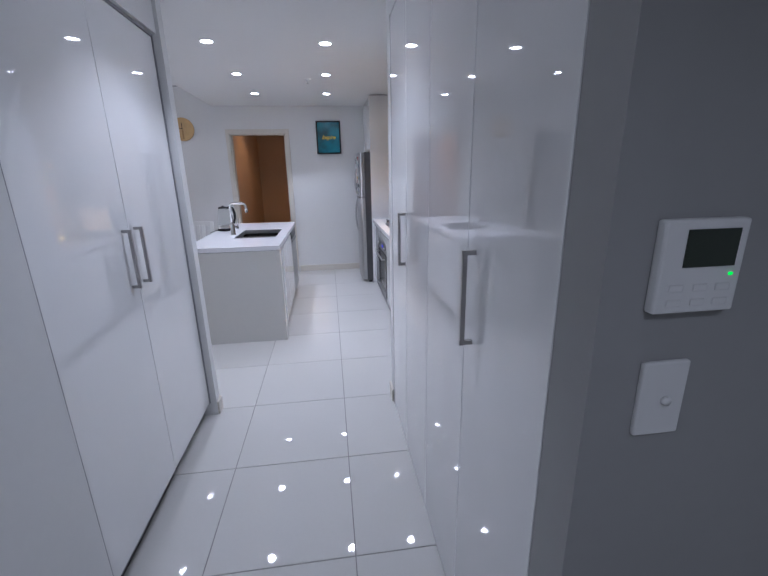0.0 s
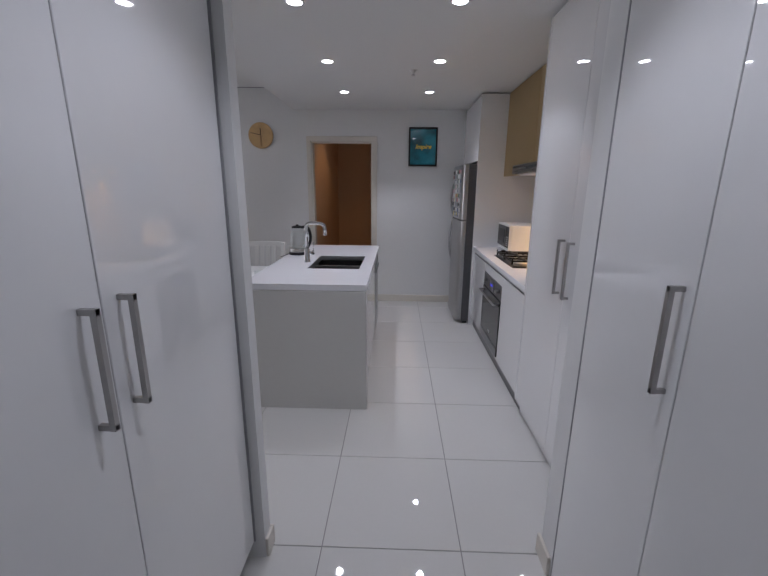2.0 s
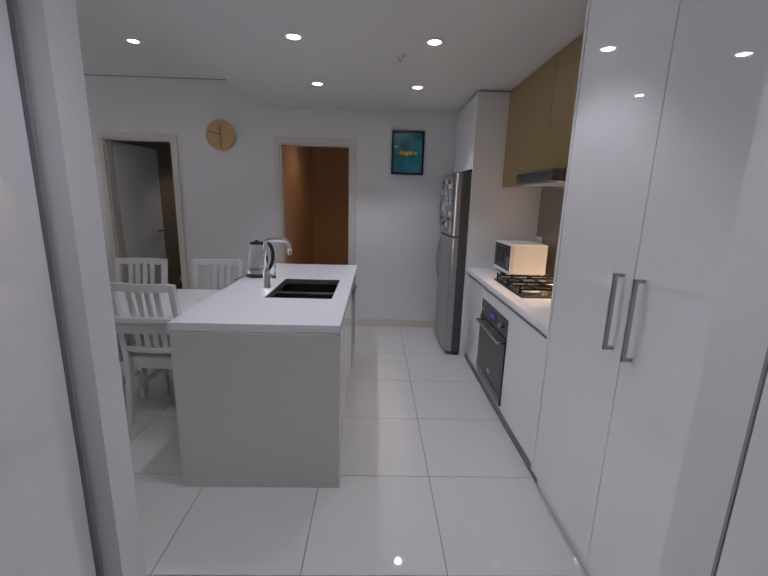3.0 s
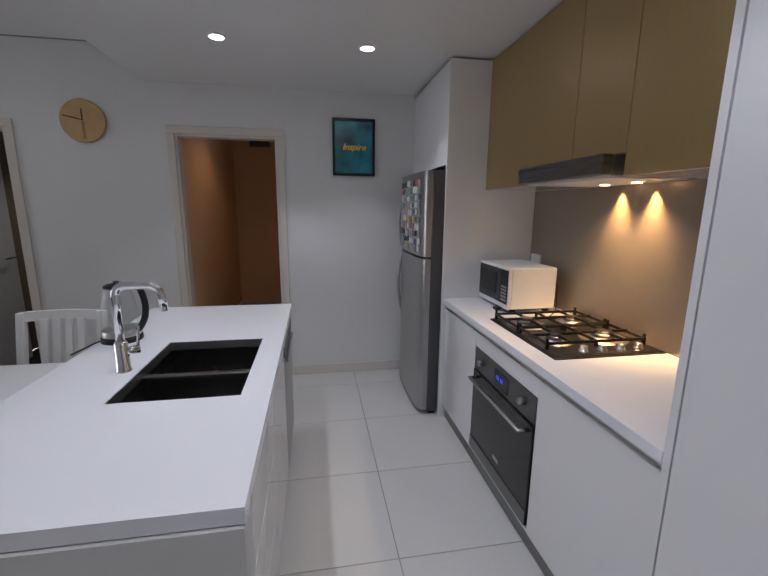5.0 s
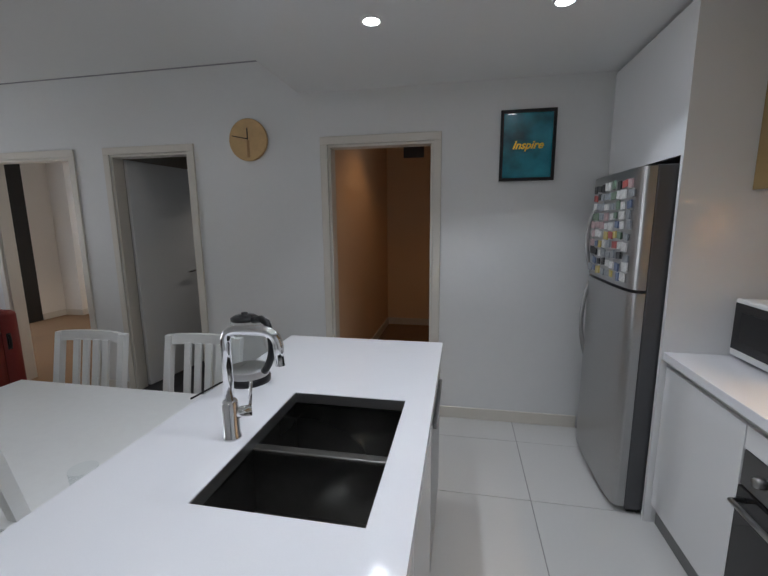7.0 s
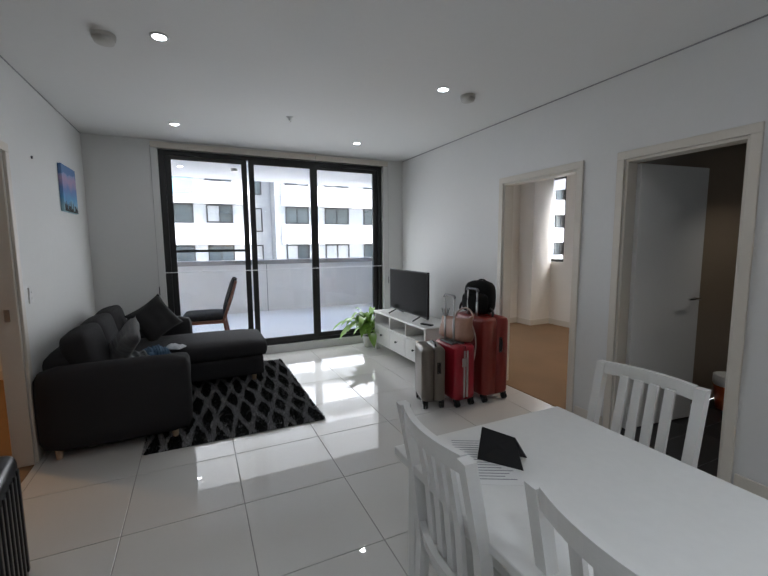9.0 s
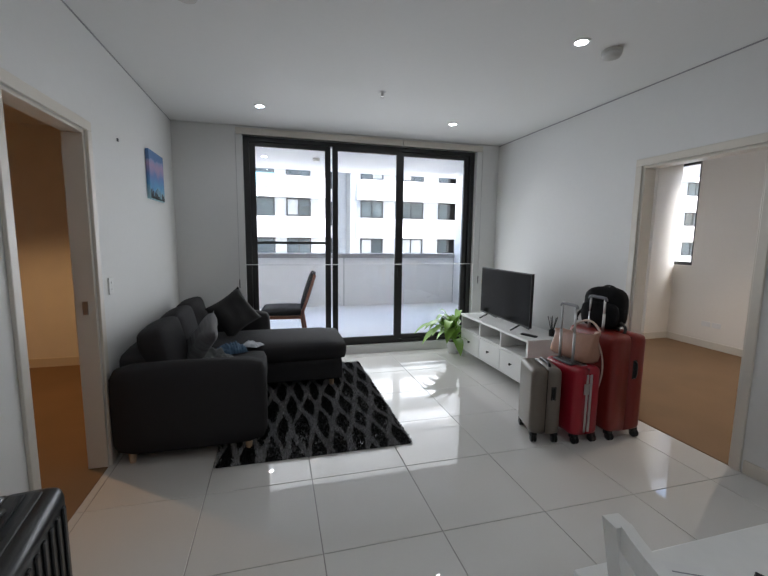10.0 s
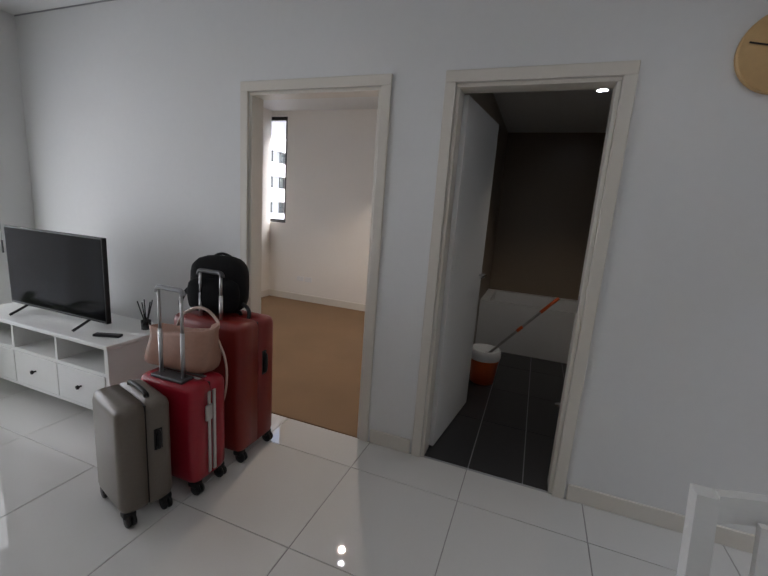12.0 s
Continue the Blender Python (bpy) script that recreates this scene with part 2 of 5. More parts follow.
def soft_box(name, d, material, parent=None, radius=0.05, puff=0.0, segs=4):
    """A padded block: rounded edges, and faces that swell by puff."""
    x0, x1, y0, y1, z0, z1 = d
    bm = bmesh.new()
    box(bm, *d)
    bmesh.ops.subdivide_edges(bm, edges=bm.edges[:], cuts=7, use_grid_fill=True)
    c = Vector(((x0 + x1) / 2, (y0 + y1) / 2, (z0 + z1) / 2))
    h = Vector(((x1 - x0) / 2, (y1 - y0) / 2, (z1 - z0) / 2))
    for v in bm.verts:
        p = v.co - c
        inner = Vector([max(-h[i] + radius, min(h[i] - radius, p[i])) for i in range(3)])
        d2 = p - inner
        if d2.length > 1e-6:
            p = inner + d2.normalized() * radius
        u = [p[i] / h[i] for i in range(3)]
        k = Vector([u[i] * puff * (1 - u[(i + 1) % 3] ** 2) * (1 - u[(i + 2) % 3] ** 2) for i in range(3)])
        w = noise.noise_vector(p * 7 + c) * puff * 0.12
        v.co = c + p + k + w
    return mesh_ob(name, bm, material, parent, True)


def tube(name, pts, r, material, parent=None, sides=10, cap=True, taper=None):
    """A round bar along the points."""
    bm = bmesh.new()
    pts = [Vector(p) for p in pts]
    rings = []
    ref = None
    for i, p in enumerate(pts):
        d = (pts[min(i + 1, len(pts) - 1)] - pts[max(i - 1, 0)]).normalized()
        a = d.orthogonal().normalized() if ref is None else (ref - d * ref.dot(d)).normalized()
        ref = a
        b = d.cross(a)
        rr = r if taper is None else r * (1 + (taper - 1) * i / (len(pts) - 1))
        rings.append([bm.verts.new(p + rr * (math.cos(2 * math.pi * k / sides) * a + math.sin(2 * math.pi * k / sides) * b)) for k in range(sides)])
    for r0, r1 in zip(rings, rings[1:]):
        for k in range(sides):
            bm.faces.new((r0[k], r0[(k + 1) % sides], r1[(k + 1) % sides], r1[k]))
    if cap:
        bm.faces.new(rings[0][::-1])
        bm.faces.new(rings[-1])
    return mesh_ob(name, bm, material, parent, True)


def lathe(name, prof, material, parent=None, at=(0, 0, 0), sides=32, smooth=True):
    """A turned body from (radius, height) pairs."""
    bm = bmesh.new()
    rings = []
    for r, z in prof:
        if r < 1e-5:
            rings.append([bm.verts.new((at[0], at[1], at[2] + z))])
        else:
            rings.append([bm.verts.new((at[0] + r * math.cos(2 * math.pi * k / sides), at[1] + r * math.sin(2 * math.pi * k / sides), at[2] + z)) for k in range(sides)])
    for a, b in zip(rings, rings[1:]):
        for k in range(sides):
            q = [a[k % len(a)], a[(k + 1) % len(a)], b[(k + 1) % len(b)], b[k % len(b)]]
            q = list(dict.fromkeys(q))
            if len(q) > 2:
                bm.faces.new(q)
    return mesh_ob(name, bm, material, parent, smooth)


def arc(p, q, via, n=8):
    """Points of a bend from p to q round via."""
    p, q, via = Vector(p), Vector(q), Vector(via)
    return [(1 - t) ** 2 * p + 2 * t * (1 - t) * via + t * t * q for t in [i / n for i in range(n + 1)]]


def thing(name, label, category, group="", at=(0, 0, 0), kind=""):
    ob = new(name)
    ob.empty_display_size = 0.1
    ob.location = at
    return tagged(ob, label, category, group, kind)


def structure(ob, label="", category=""):
    return tagged(ob, label, category, kind="structure")


# ---- structure ----
NY, SY, WX = 6.38, 2.45, -6.62      # north wall, living south wall, window wall
T = 0.11
HEAD = 2.07
DOORS_N = [(-4.40, -3.53), (-3.13, -2.40), (-1.24, -0.46)]
LD = (-4.52, -3.76)


def wall_with_doors(name, x0, x1, y0, y1, top, doors, material, label):
    dims, x = [], x0
    for a, b in doors:
        dims.append((x, a, y0, y1, 0, top))
        dims.append((a, b, y0, y1, HEAD, top))
        x = b
    dims.append((x, x1, y0, y1, 0, top))
    return structure(boxes(name, dims, material), label, "wall")


wall_with_doors("wall_north", WX - 0.25, 1.46, NY, NY + T, 2.80, DOORS_N, M_WALL, "white painted plaster wall with door openings")
wall_with_doors("wall_south", WX - 0.25, -1.40, SY - T, SY, 2.80, [LD], M_WALL, "white painted plaster wall beside the sofa")
structure(boxes("wall_west", [(WX - 0.25, WX, SY, 3.17, 0, 2.80), (WX - 0.25, WX, 6.07, NY, 0, 2.80), (WX - 0.25, WX, 3.17, 6.07, 2.60, 2.80), (WX - 0.25, WX, 3.17, 6.07, -0.02, 0.10)], M_WALL), "white wall round the sliding balcony doors", "wall")
structure(boxes("wall_east", [(1.34, 1.46, 2.3, NY, 0, 2.80)], M_WALL), "white painted wall behind the kitchen", "wall")
# hall
structure(boxes("wall_hall_west", [(-1.40, -0.69, -1.72, 1.188, 0, 2.6), (-1.40, -1.322, 1.188, 2.43, 0, 2.6), (-1.322, -0.69, 1.188, 2.43, 2.19, 2.6), (-1.40, -0.672, 2.43, 2.50, 0, 2.6)], M_WALL), "white hall wall above and beside the wardrobe", "wall")
structure(boxes("wall_hall_east", [(1.60, 1.70, -1.72, 0.50, 0, 2.6), (1.12, 1.70, 0.50, 0.60, 0, 2.6), (1.12, 1.2, 0.60, 2.38, 0, 2.6), (0.49, 1.12, 0.60, 2.38, 2.29, 2.6), (0.49, 1.34, 2.38, 2.495, 0, 2.6)], M_WALL), "white hall wall round the built-in cupboard", "wall")
# base colour under half that of the other hall walls
structure(boxes("wall_hall_nib", [(0.489, 1.12, 0.50, 0.60, 0, 2.6)], M_GREYWALL), "grey end of the hall wall beside the cupboard", "wall")
structure(boxes("wall_hall_end", [(-0.69, 1.60, -1.84, -1.72, 0, 2.6)], M_WALL), "plain white wall at the end of the hall", "wall")
structure(boxes("ceiling_kitchen", [(-1.45, 1.34, 2.34, NY, KZ, 2.80), (-0.69, 0.49, 0.50, 2.34, KZ, 2.80), (-0.69, 1.60, -1.72, 0.50, KZ, 2.80)], M_CEIL), "white lowered ceiling with downlights", "ceiling")
structure(boxes("ceiling_living", [(WX, -1.45, SY, NY, LZ, 2.80)], M_CEIL), "white plaster ceiling of the living area", "ceiling")
# shadow joint between the living ceiling and its walls
structure(boxes("trim_shadow_joint", [(WX, -1.45, NY - 0.004, NY, LZ - 0.009, LZ), (WX, -1.45, SY, SY + 0.004, LZ - 0.009, LZ)], M_STRIP), "thin dark shadow joint under the ceiling", "trim")

# baseboards
BB = []
xs = [WX] + [v for d in DOORS_N for v in (d[0] - 0.07, d[1] + 0.07)] + [0.60]
for a, b in zip(xs[::2], xs[1::2]):
    BB.append((a, b, NY - 0.014, NY, 0, 0.09))
BB += [(WX, LD[0] - 0.07, SY, SY + 0.014, 0, 0.09), (LD[1] + 0.07, -1.40, SY, SY + 0.014, 0, 0.09), (-1.40, -0.658, 2.50, 2.514, 0, 0.09)]
BB += [(-0.672, -0.658, 2.432, 2.50, 0, 0.09), (0.476, 0.49, 2.39, 2.514, 0, 0.09)]
structure(boxes("baseboard", BB, M_TRIM, bevel=0.003, segs=1), "cream painted skirting board", "baseboard")


def door_frame(name, a, b, y, face):
    """Architrave and lining of an opening from a to b in a wall whose room face is y; face is the side of the room."""
    w, p = 0.056, 0.018
    ya, yb = (y - p, y) if face < 0 else (y, y + p)
    inner = (y, y + T) if face < 0 else (y - T, y)
    ob = boxes(name, [(a - w, a, ya, yb, 0, HEAD), (b, b + w, ya, yb, 0, HEAD), (a - w, b + w, ya, yb, HEAD, HEAD + w),
                      (a, a + 0.02, inner[0] - 0.001, inner[1], 0, HEAD - 0.02), (b - 0.02, b, inner[0] - 0.001, inner[1], 0, HEAD - 0.02), (a, b, inner[0] - 0.001, inner[1], HEAD - 0.02, HEAD)], M_TRIM, bevel=0.003, segs=1)
    s0, s1 = (a + 0.02, a + 0.0225) if face > 0 else (b - 0.0225, b - 0.02)
    boxes("strike_plate", [(s0, s1, (inner[0] + inner[1]) / 2 - 0.015, (inner[0] + inner[1]) / 2 + 0.015, 0.99, 1.07)], M_HANDLE, ob)
    return structure(ob, "cream painted door frame round an open doorway", "door frame")


door_frame("door_frame_1", *DOORS_N[0], NY, -1)
door_frame("door_frame_2", *DOORS_N[1], NY, -1)
door_frame("door_frame_3", *DOORS_N[2], NY, -1)
door_frame("door_frame_4", *LD, SY, 1)

# rooms behind the doorways
structure(boxes("bedroom_wall", [(-6.95, -6.65, 9.3, 9.45, 0, 2.8), (-6.65, -6.15, 9.3, 9.45, 0, 1.13), (-6.65, -6.15, 9.3, 9.45, 2.62, 2.8), (-6.15, -3.40, 9.3, 9.45, 0, 2.8), (-3.40, -3.30, NY + T, 9.45, 0, 2.8),
                                 (-6.95, -6.75, 8.46, 9.3, 0, 2.8), (-6.95, -6.75, NY + T, 6.9, 0, 2.8), (-6.95, -6.75, 6.9, 8.46, 2.4, 2.8), (-6.75, -6.42, 8.85, 9.3, 0, 2.69)], M_WARMWALL), "cream bedroom walls with windows", "wall")
structure(boxes("baseboard_bedroom", [(-6.42, -3.40, 9.286, 9.30, 0, 0.10), (-6.42, -6.406, 8.85, 9.286, 0, 0.10), (-6.75, -6.736, 8.47, 8.836, 0, 0.10), (-6.75, -6.406, 8.836, 8.85, 0, 0.10), (-3.414, -3.40, NY + T, 9.286, 0, 0.10)], M_TRIM), "cream skirting board of the bedroom", "baseboard")
structure(boxes("bedroom_floor", [(-6.75, -3.40, NY + 0.002, 9.3, -0.05, 0.004)], M_CARPET), "tan carpet of the bedroom", "floor")
structure(boxes("bedroom_ceiling", [(-6.95, -3.30, NY + T, 9.45, 2.69, 2.8)], M_CEIL), "white bedroom ceiling", "ceiling")
structure(boxes("bathroom_wall", [(-3.28, -3.15, NY + T, 9.5, 0, 2.6), (-1.95, -1.8, NY + T, 9.5, 0, 2.6), (-3.15, -1.95, 9.4, 9.5, 0, 2.6)], M_BATHWALL), "taupe tiled bathroom walls", "wall")
bath_floor = structure(boxes("bathroom_floor", [(-3.15, -1.95, NY + 0.002, 9.4, -0.05, -0.004)], M_STRIP), "dark tiled bathroom floor", "floor")
structure(boxes("bathroom_ceiling", [(-3.28, -1.8, NY + T, 9.5, 2.42, 2.5)], M_CEIL), "white bathroom ceiling", "ceiling")
structure(boxes("store_wall", [(-1.75, -1.30, NY + T, 9.2, 0, 2.8), (-0.25, -0.15, NY + T, 9.2, 0, 2.8), (-1.30, -0.25, 9.1, 9.2, 0, 2.8)], M_LAMPLITWALL), "warm lit walls of the next room", "wall")
structure(boxes("baseboard_store", [(-1.30, -0.25, 9.085, 9.10, 0, 0.10), (-1.30, -1.285, NY + T, 9.085, 0, 0.10)], M_TRIM), "skirting board of the next room", "baseboard")
structure(boxes("store_floor", [(-1.30, -0.25, NY + 0.002, 9.1, -0.05, 0.004)], M_CARPET), "tan carpet of the next room", "floor")
structure(boxes("store_ceiling", [(-1.75, -0.15, NY + T, 9.2, 2.69, 2.8)], M_CEIL), "white ceiling of the next room", "ceiling")
structure(boxes("study_wall", [(-6.98, -6.88, -0.4, SY - T, 0, 2.7), (-3.2, -3.1, -0.4, SY - T, 0, 2.7), (-6.98, -3.1, -0.5, -0.4, 0, 2.7)], M_LAMPLITWALL), "warm lit walls of the second bedroom", "wall")
structure(boxes("baseboard_study", [(-6.88, -6.865, -0.4, SY - T, 0, 0.10), (-6.865, -3.2, -0.4, -0.385, 0, 0.10)], M_TRIM), "skirting board of the second bedroom", "baseboard")
structure(boxes("study_floor", [(-6.88, -3.2, -0.4, SY - 0.002, -0.05, 0.004)], M_CARPET), "tan carpet of the second bedroom", "floor")
structure(boxes("study_ceiling", [(-6.98, -3.1, -0.5, SY - T, 2.6, 2.7)], M_CEIL), "white ceiling of the second bedroom", "ceiling")

# ---- hall ----
def bar_handle(name, parent, x, y, z0, z1, out):
    """A square bar handle on a door face at x; out is the way it stands off."""
    s = 0.006
    xo = x + out * 0.035
    return boxes(name, [(min(xo, xo - out * 0.012), max(xo, xo - out * 0.012), y - s, y + s, z0, z1),
                        (min(x, xo), max(x, xo), y - s + 0.0006, y + s - 0.0006, z0 + 0.0005, z0 + 0.012), (min(x, xo), max(x, xo), y - s + 0.0006, y + s - 0.0006, z1 - 0.012, z1 - 0.0005)], M_HANDLE, parent)


def door_leaf(name, parent, x0, x1, y0, y1, z0, z1, material=None):
    return boxes(name, [(x0, x1, y0 + 0.0015, y1 - 0.0015, z0, z1)], material or M_GLOSS, parent, 0.0015, 1)


def hall_wardrobe():
    w = thing("wardrobe", "white gloss built-in wardrobe with long bar handles", "wardrobe")
    boxes("carcass", [(-1.32, -0.742, 1.19, 2.428, 0.09, 2.188), (-1.32, -0.762, 1.19, 2.428, 0, 0.09)], M_EDGE, w)
    each("edge_strip", [(-0.742, -0.701, 1.191, 1.208, 0, 2.187), (-0.742, -0.707, 2.419, 2.427, 0.09, 2.187), (-0.742, -0.705, 1.208, 2.418, 2.176, 2.186)], M_STRIP, w)
    for a, b, h in ((1.209, 1.814, 1.758), (1.814, 2.417, 1.862)):
        d = door_leaf("door", w, -0.734, -0.712, a, b, 0.095, 2.174)
        bar_handle("handle", d, -0.712, h, 1.055, 1.30, 1)


def hall_cupboard():
    w = thing("cupboard", "white gloss built-in hall cupboard with long bar handles", "cupboard")
    boxes("carcass", [(0.514, 1.12, 0.60, 2.378, 0, 2.288)], M_EDGE, w)
    each("edge_strip", [(0.488, 0.514, 2.372, 2.378, 0, 2.288), (0.490, 0.514, 0.601, 2.372, 2.278, 2.286)], M_STRIP, w)
    for k in range(4):
        a, b = 0.602 + k * 0.4425, 0.602 + (k + 1) * 0.4425
        d = door_leaf("door", w, 0.489, 0.512, a, b, 0.006, 2.276)
        if k in (0, 3):
            bar_handle("handle", d, 0.489, 0.985 if k == 0 else 1.965, 1.05, 1.31, -1)


hall_wardrobe()
hall_cupboard()


# ---- kitchen ----
def pantry():
    p = thing("pantry", "tall white gloss pantry cabinet with two bar handles", "cabinet")
    boxes("body", [(0.72, 1.338, 2.50, 3.632, 0.10, 2.43), (0.737, 1.338, 2.50, 3.632, 0, 0.10), (0.692, 0.72, 3.61, 3.632, 0.10, 2.43)], M_GLOSS, p)
    for a, b, h in ((2.50, 3.05, 2.995), (3.05, 3.608, 3.105)):
        d = door_leaf("door", p, 0.693, 0.718, a, b, 0.105, 2.425)
        bar_handle("handle", d, 0.693, h, 0.99, 1.27, -1)


def base_units():
    c = thing("kitchen_counter", "white gloss kitchen base cabinets under a white stone worktop", "counter")
    boxes("body", [(0.732, 1.335, 3.637, 4.235, 0.10, 0.855), (0.732, 1.335, 4.887, 5.438, 0.10, 0.855), (0.79, 1.335, 4.235, 4.887, 0.10, 0.855), (0.737, 1.335, 3.637, 5.438, 0, 0.0995)], M_EDGE, c)
    boxes("rail", [(0.712, 0.732, 3.637, 5.438, 0.835, 0.852)], M_ALU, c)
    door_leaf("door", c, 0.709, 0.731, 3.638, 4.235, 0.105, 0.825)
    door_leaf("door", c, 0.709, 0.731, 4.888, 5.438, 0.105, 0.825)
    each("panel", [(0.711, 0.732, 4.236, 4.886, 0.745, 0.825), (0.711, 0.732, 4.236, 4.886, 0.105, 0.125)], M_GLOSS, c)
    boxes("worktop", [(0.693, 1.335, 3.636, 5.440, 0.856, 0.896)], M_STONE, c, 0.002, 1)
    return c


def oven():
    o = thing("oven", "stainless and black glass built-in oven with a bar handle", "oven")
    boxes("body", [(0.745, 1.25, 4.29, 4.932, 0.126, 0.744)], M_DGREY, o)
    boxes("control_panel", [(0.722, 0.744, 4.292, 4.930, 0.615, 0.742)], M_OVEN, o, 0.002, 1)
    boxes("door", [(0.716, 0.744, 4.292, 4.930, 0.13, 0.612)], M_BGLASS, o, 0.003, 1)
    boxes("trim", [(0.712, 0.7155, 4.294, 4.928, 0.132, 0.20)], M_OVEN, o)
    boxes("display", [(0.7195, 0.7216, 4.53, 4.68, 0.635, 0.715)], M_BGLASS, o)
    each("clock_digit", [(0.7185, 0.7194, 4.585 + i * 0.016, 4.594 + i * 0.016, 0.668, 0.688) for i in (0, 1, 2.6, 3.6)], glow("blue_digits", (0.05, 0.05, 1.0), 0.15), o)
    boxes("badge", [(0.7135, 0.7155, 4.565, 4.625, 0.245, 0.265)], M_ALU, o)
    tube("handle", [(0.716, 4.33, 0.575), (0.675, 4.33, 0.575), (0.675, 4.89, 0.575), (0.716, 4.89, 0.575)], 0.009, M_STEELH, o)
    for y in (4.39, 4.83):
        k = lathe("knob", [(0.0, 0.026), (0.015, 0.026), (0.017, 0.022), (0.018, 0.0), (0.0, 0.0)], M_STEELH, o)
        k.matrix_local = pose(0.722, y, 0.68, 0, -90, 0)
    o.matrix_basis = pose(-0.013, -0.049, 0)


def cooktop():
    c = thing("cooktop", "brushed steel gas cooktop with black cast pan supports", "cooktop")
    boxes("plate", [(0.795, 1.305, 4.275, 4.87, 0.8965, 0.906)], M_HOB, c, 0.003, 1)
    boxes("edge_trim", [(0.785, 1.315, 4.256, 4.885, 0.8962, 0.901), (0.790, 1.310, 4.266, 4.878, 0.901, 0.904)], M_HOB, c, 0.001, 1)
    spots = ((0.92, 4.73, 0.050), (1.185, 4.735, 0.040), (0.912, 4.462, 0.040), (1.17, 4.468, 0.055))
    for x, y, r in spots:
        lathe("burner_bowl", [(r * 2.0, 0.0), (r * 1.9, 0.004), (r * 1.5, 0.002), (r * 1.15, 0.006), (r * 1.1, 0.012), (0, 0.012)], M_STEELH, c, (x, y, 0.906), 36)
        lathe("burner", [(r, 0.0), (r * 1.02, 0.012), (r * 0.9, 0.016), (0, 0.016)], M_OVEN, c, (x, y, 0.918), 28)
        lathe("burner_cap", [(r * 0.82, 0.0), (r * 0.78, 0.006), (r * 0.5, 0.010), (0, 0.011)], M_BLACK, c, (x, y, 0.934), 28)
    for y0, y1, pair in ((4.607, 4.862, spots[:2]), (4.352, 4.597, spots[2:])):
        x0, x1, h, t = 0.803, 1.297, 0.939, 0.0038
        xm = (x0 + x1) / 2
        bars = [(x0, x1, y0, y0 + 2 * t, h - 0.012, h), (x0, x1, y1 - 2 * t, y1, h - 0.012, h), (x0, x0 + 2 * t, y0, y1, h - 0.0125, h - 0.0005), (x1 - 2 * t, x1, y0, y1, h - 0.0125, h - 0.0005), (xm - t, xm + t, y0, y1, h - 0.0125, h - 0.0005)]
        for x, y, r in pair:
            a, b = (x0, xm) if x < xm else (xm, x1)
            for u, v in ((a, x - r * 0.55), (x + r * 0.55, b)):
                bars.append((u, v, y - t, y + t, h - 0.007, h + 0.005))
            for u, v in ((y0, y - r * 0.55), (y + r * 0.55, y1)):
                bars.append((x - t, x + t, u, v, h - 0.0065, h + 0.0055))
        for x in (x0, xm - 0.006, x1 - 0.012):
            for y in (y0, y1 - 0.012):
                bars.append((x, x + 0.012, y, y + 0.012, 0.906, h - 0.011))
                if x != xm - 0.006:
                    bars.append((x, x + 0.010, y + 0.001, y + 0.011, h - 0.001, h + 0.016))
        boxes("pan_support", bars, M_IRON, c)
    for x in (0.957, 1.047, 1.136, 1.226):
        lathe("knob", [(0.021, 0.0), (0.021, 0.004), (0.017, 0.006), (0.016, 0.022), (0.013, 0.025), (0, 0.025)], M_STEELH, c, (x, 4.315, 0.906), 24)


def upper_cabinets():
    u = thing("wall_cabinet", "bronze gold laminate wall cabinets above the worktop", "cabinet")
    boxes("body", [(0.978, 1.335, 3.637, 4.21, 1.640, 2.43), (0.978, 1.335, 4.21, 4.86, 1.74, 2.43), (0.978, 1.335, 4.86, 5.438, 1.640, 2.43)], M_EDGE, u)
    for a, b, z in ((3.637, 4.21, 1.632), (4.21, 4.53, 1.715)):
        boxes("door", [(0.958, 0.977, a + 0.0015, b - 0.0015, z, 2.428)], M_GOLD, u, 0.001, 1)
    boxes("door", [(0.958, 0.977, 4.5315, 4.86, 1.715, 2.428), (0.958, 0.977, 4.86, 5.437, 1.632, 2.428)], M_GOLD, u)
    each("underside", [(0.980, 1.335, 3.637, 4.208, 1.630, 1.6395), (0.980, 1.335, 4.862, 5.437, 1.630, 1.6395)], M_GLOSS, u)


def hood():
    h = thing("range_hood", "stainless slide-out range hood with two warm lamps", "range hood")
    boxes("body", [(0.93, 1.33, 4.245, 4.855, 1.632, 1.712)], M_ALU, h, 0.003, 1)
    boxes("front", [(0.885, 0.9295, 4.235, 4.862, 1.637, 1.712)], M_HOOD, h, 0.003, 1)
    boxes("filter", [(0.95, 1.30, 4.26, 4.84, 1.626, 1.6315)], M_WPLAST, h)
    for y in (4.43, 4.63):
        lathe("lamp", [(0, 0), (0.022, 0), (0.022, 0.004), (0, 0.004)], glow("hood_lamp", (1.0, 0.62, 0.25), 1.5), h, (1.215, y, 1.6215), 20)


def fridge_surround():
    f = thing("fridge_cabinet", "tall white gloss panel and cabinet over the fridge", "cabinet")
    boxes("panel", [(0.684, 1.335, 5.442, 5.464, 0, 2.425)], M_GLOSS, f)
    boxes("body", [(0.714, 1.335, 5.465, NY - 0.004, 1.80, 2.425)], M_EDGE, f)
    boxes("door", [(0.686, 0.713, 5.4655, NY - 0.005, 1.79, 2.42)], M_GLOSS, f, 0.0015, 1)


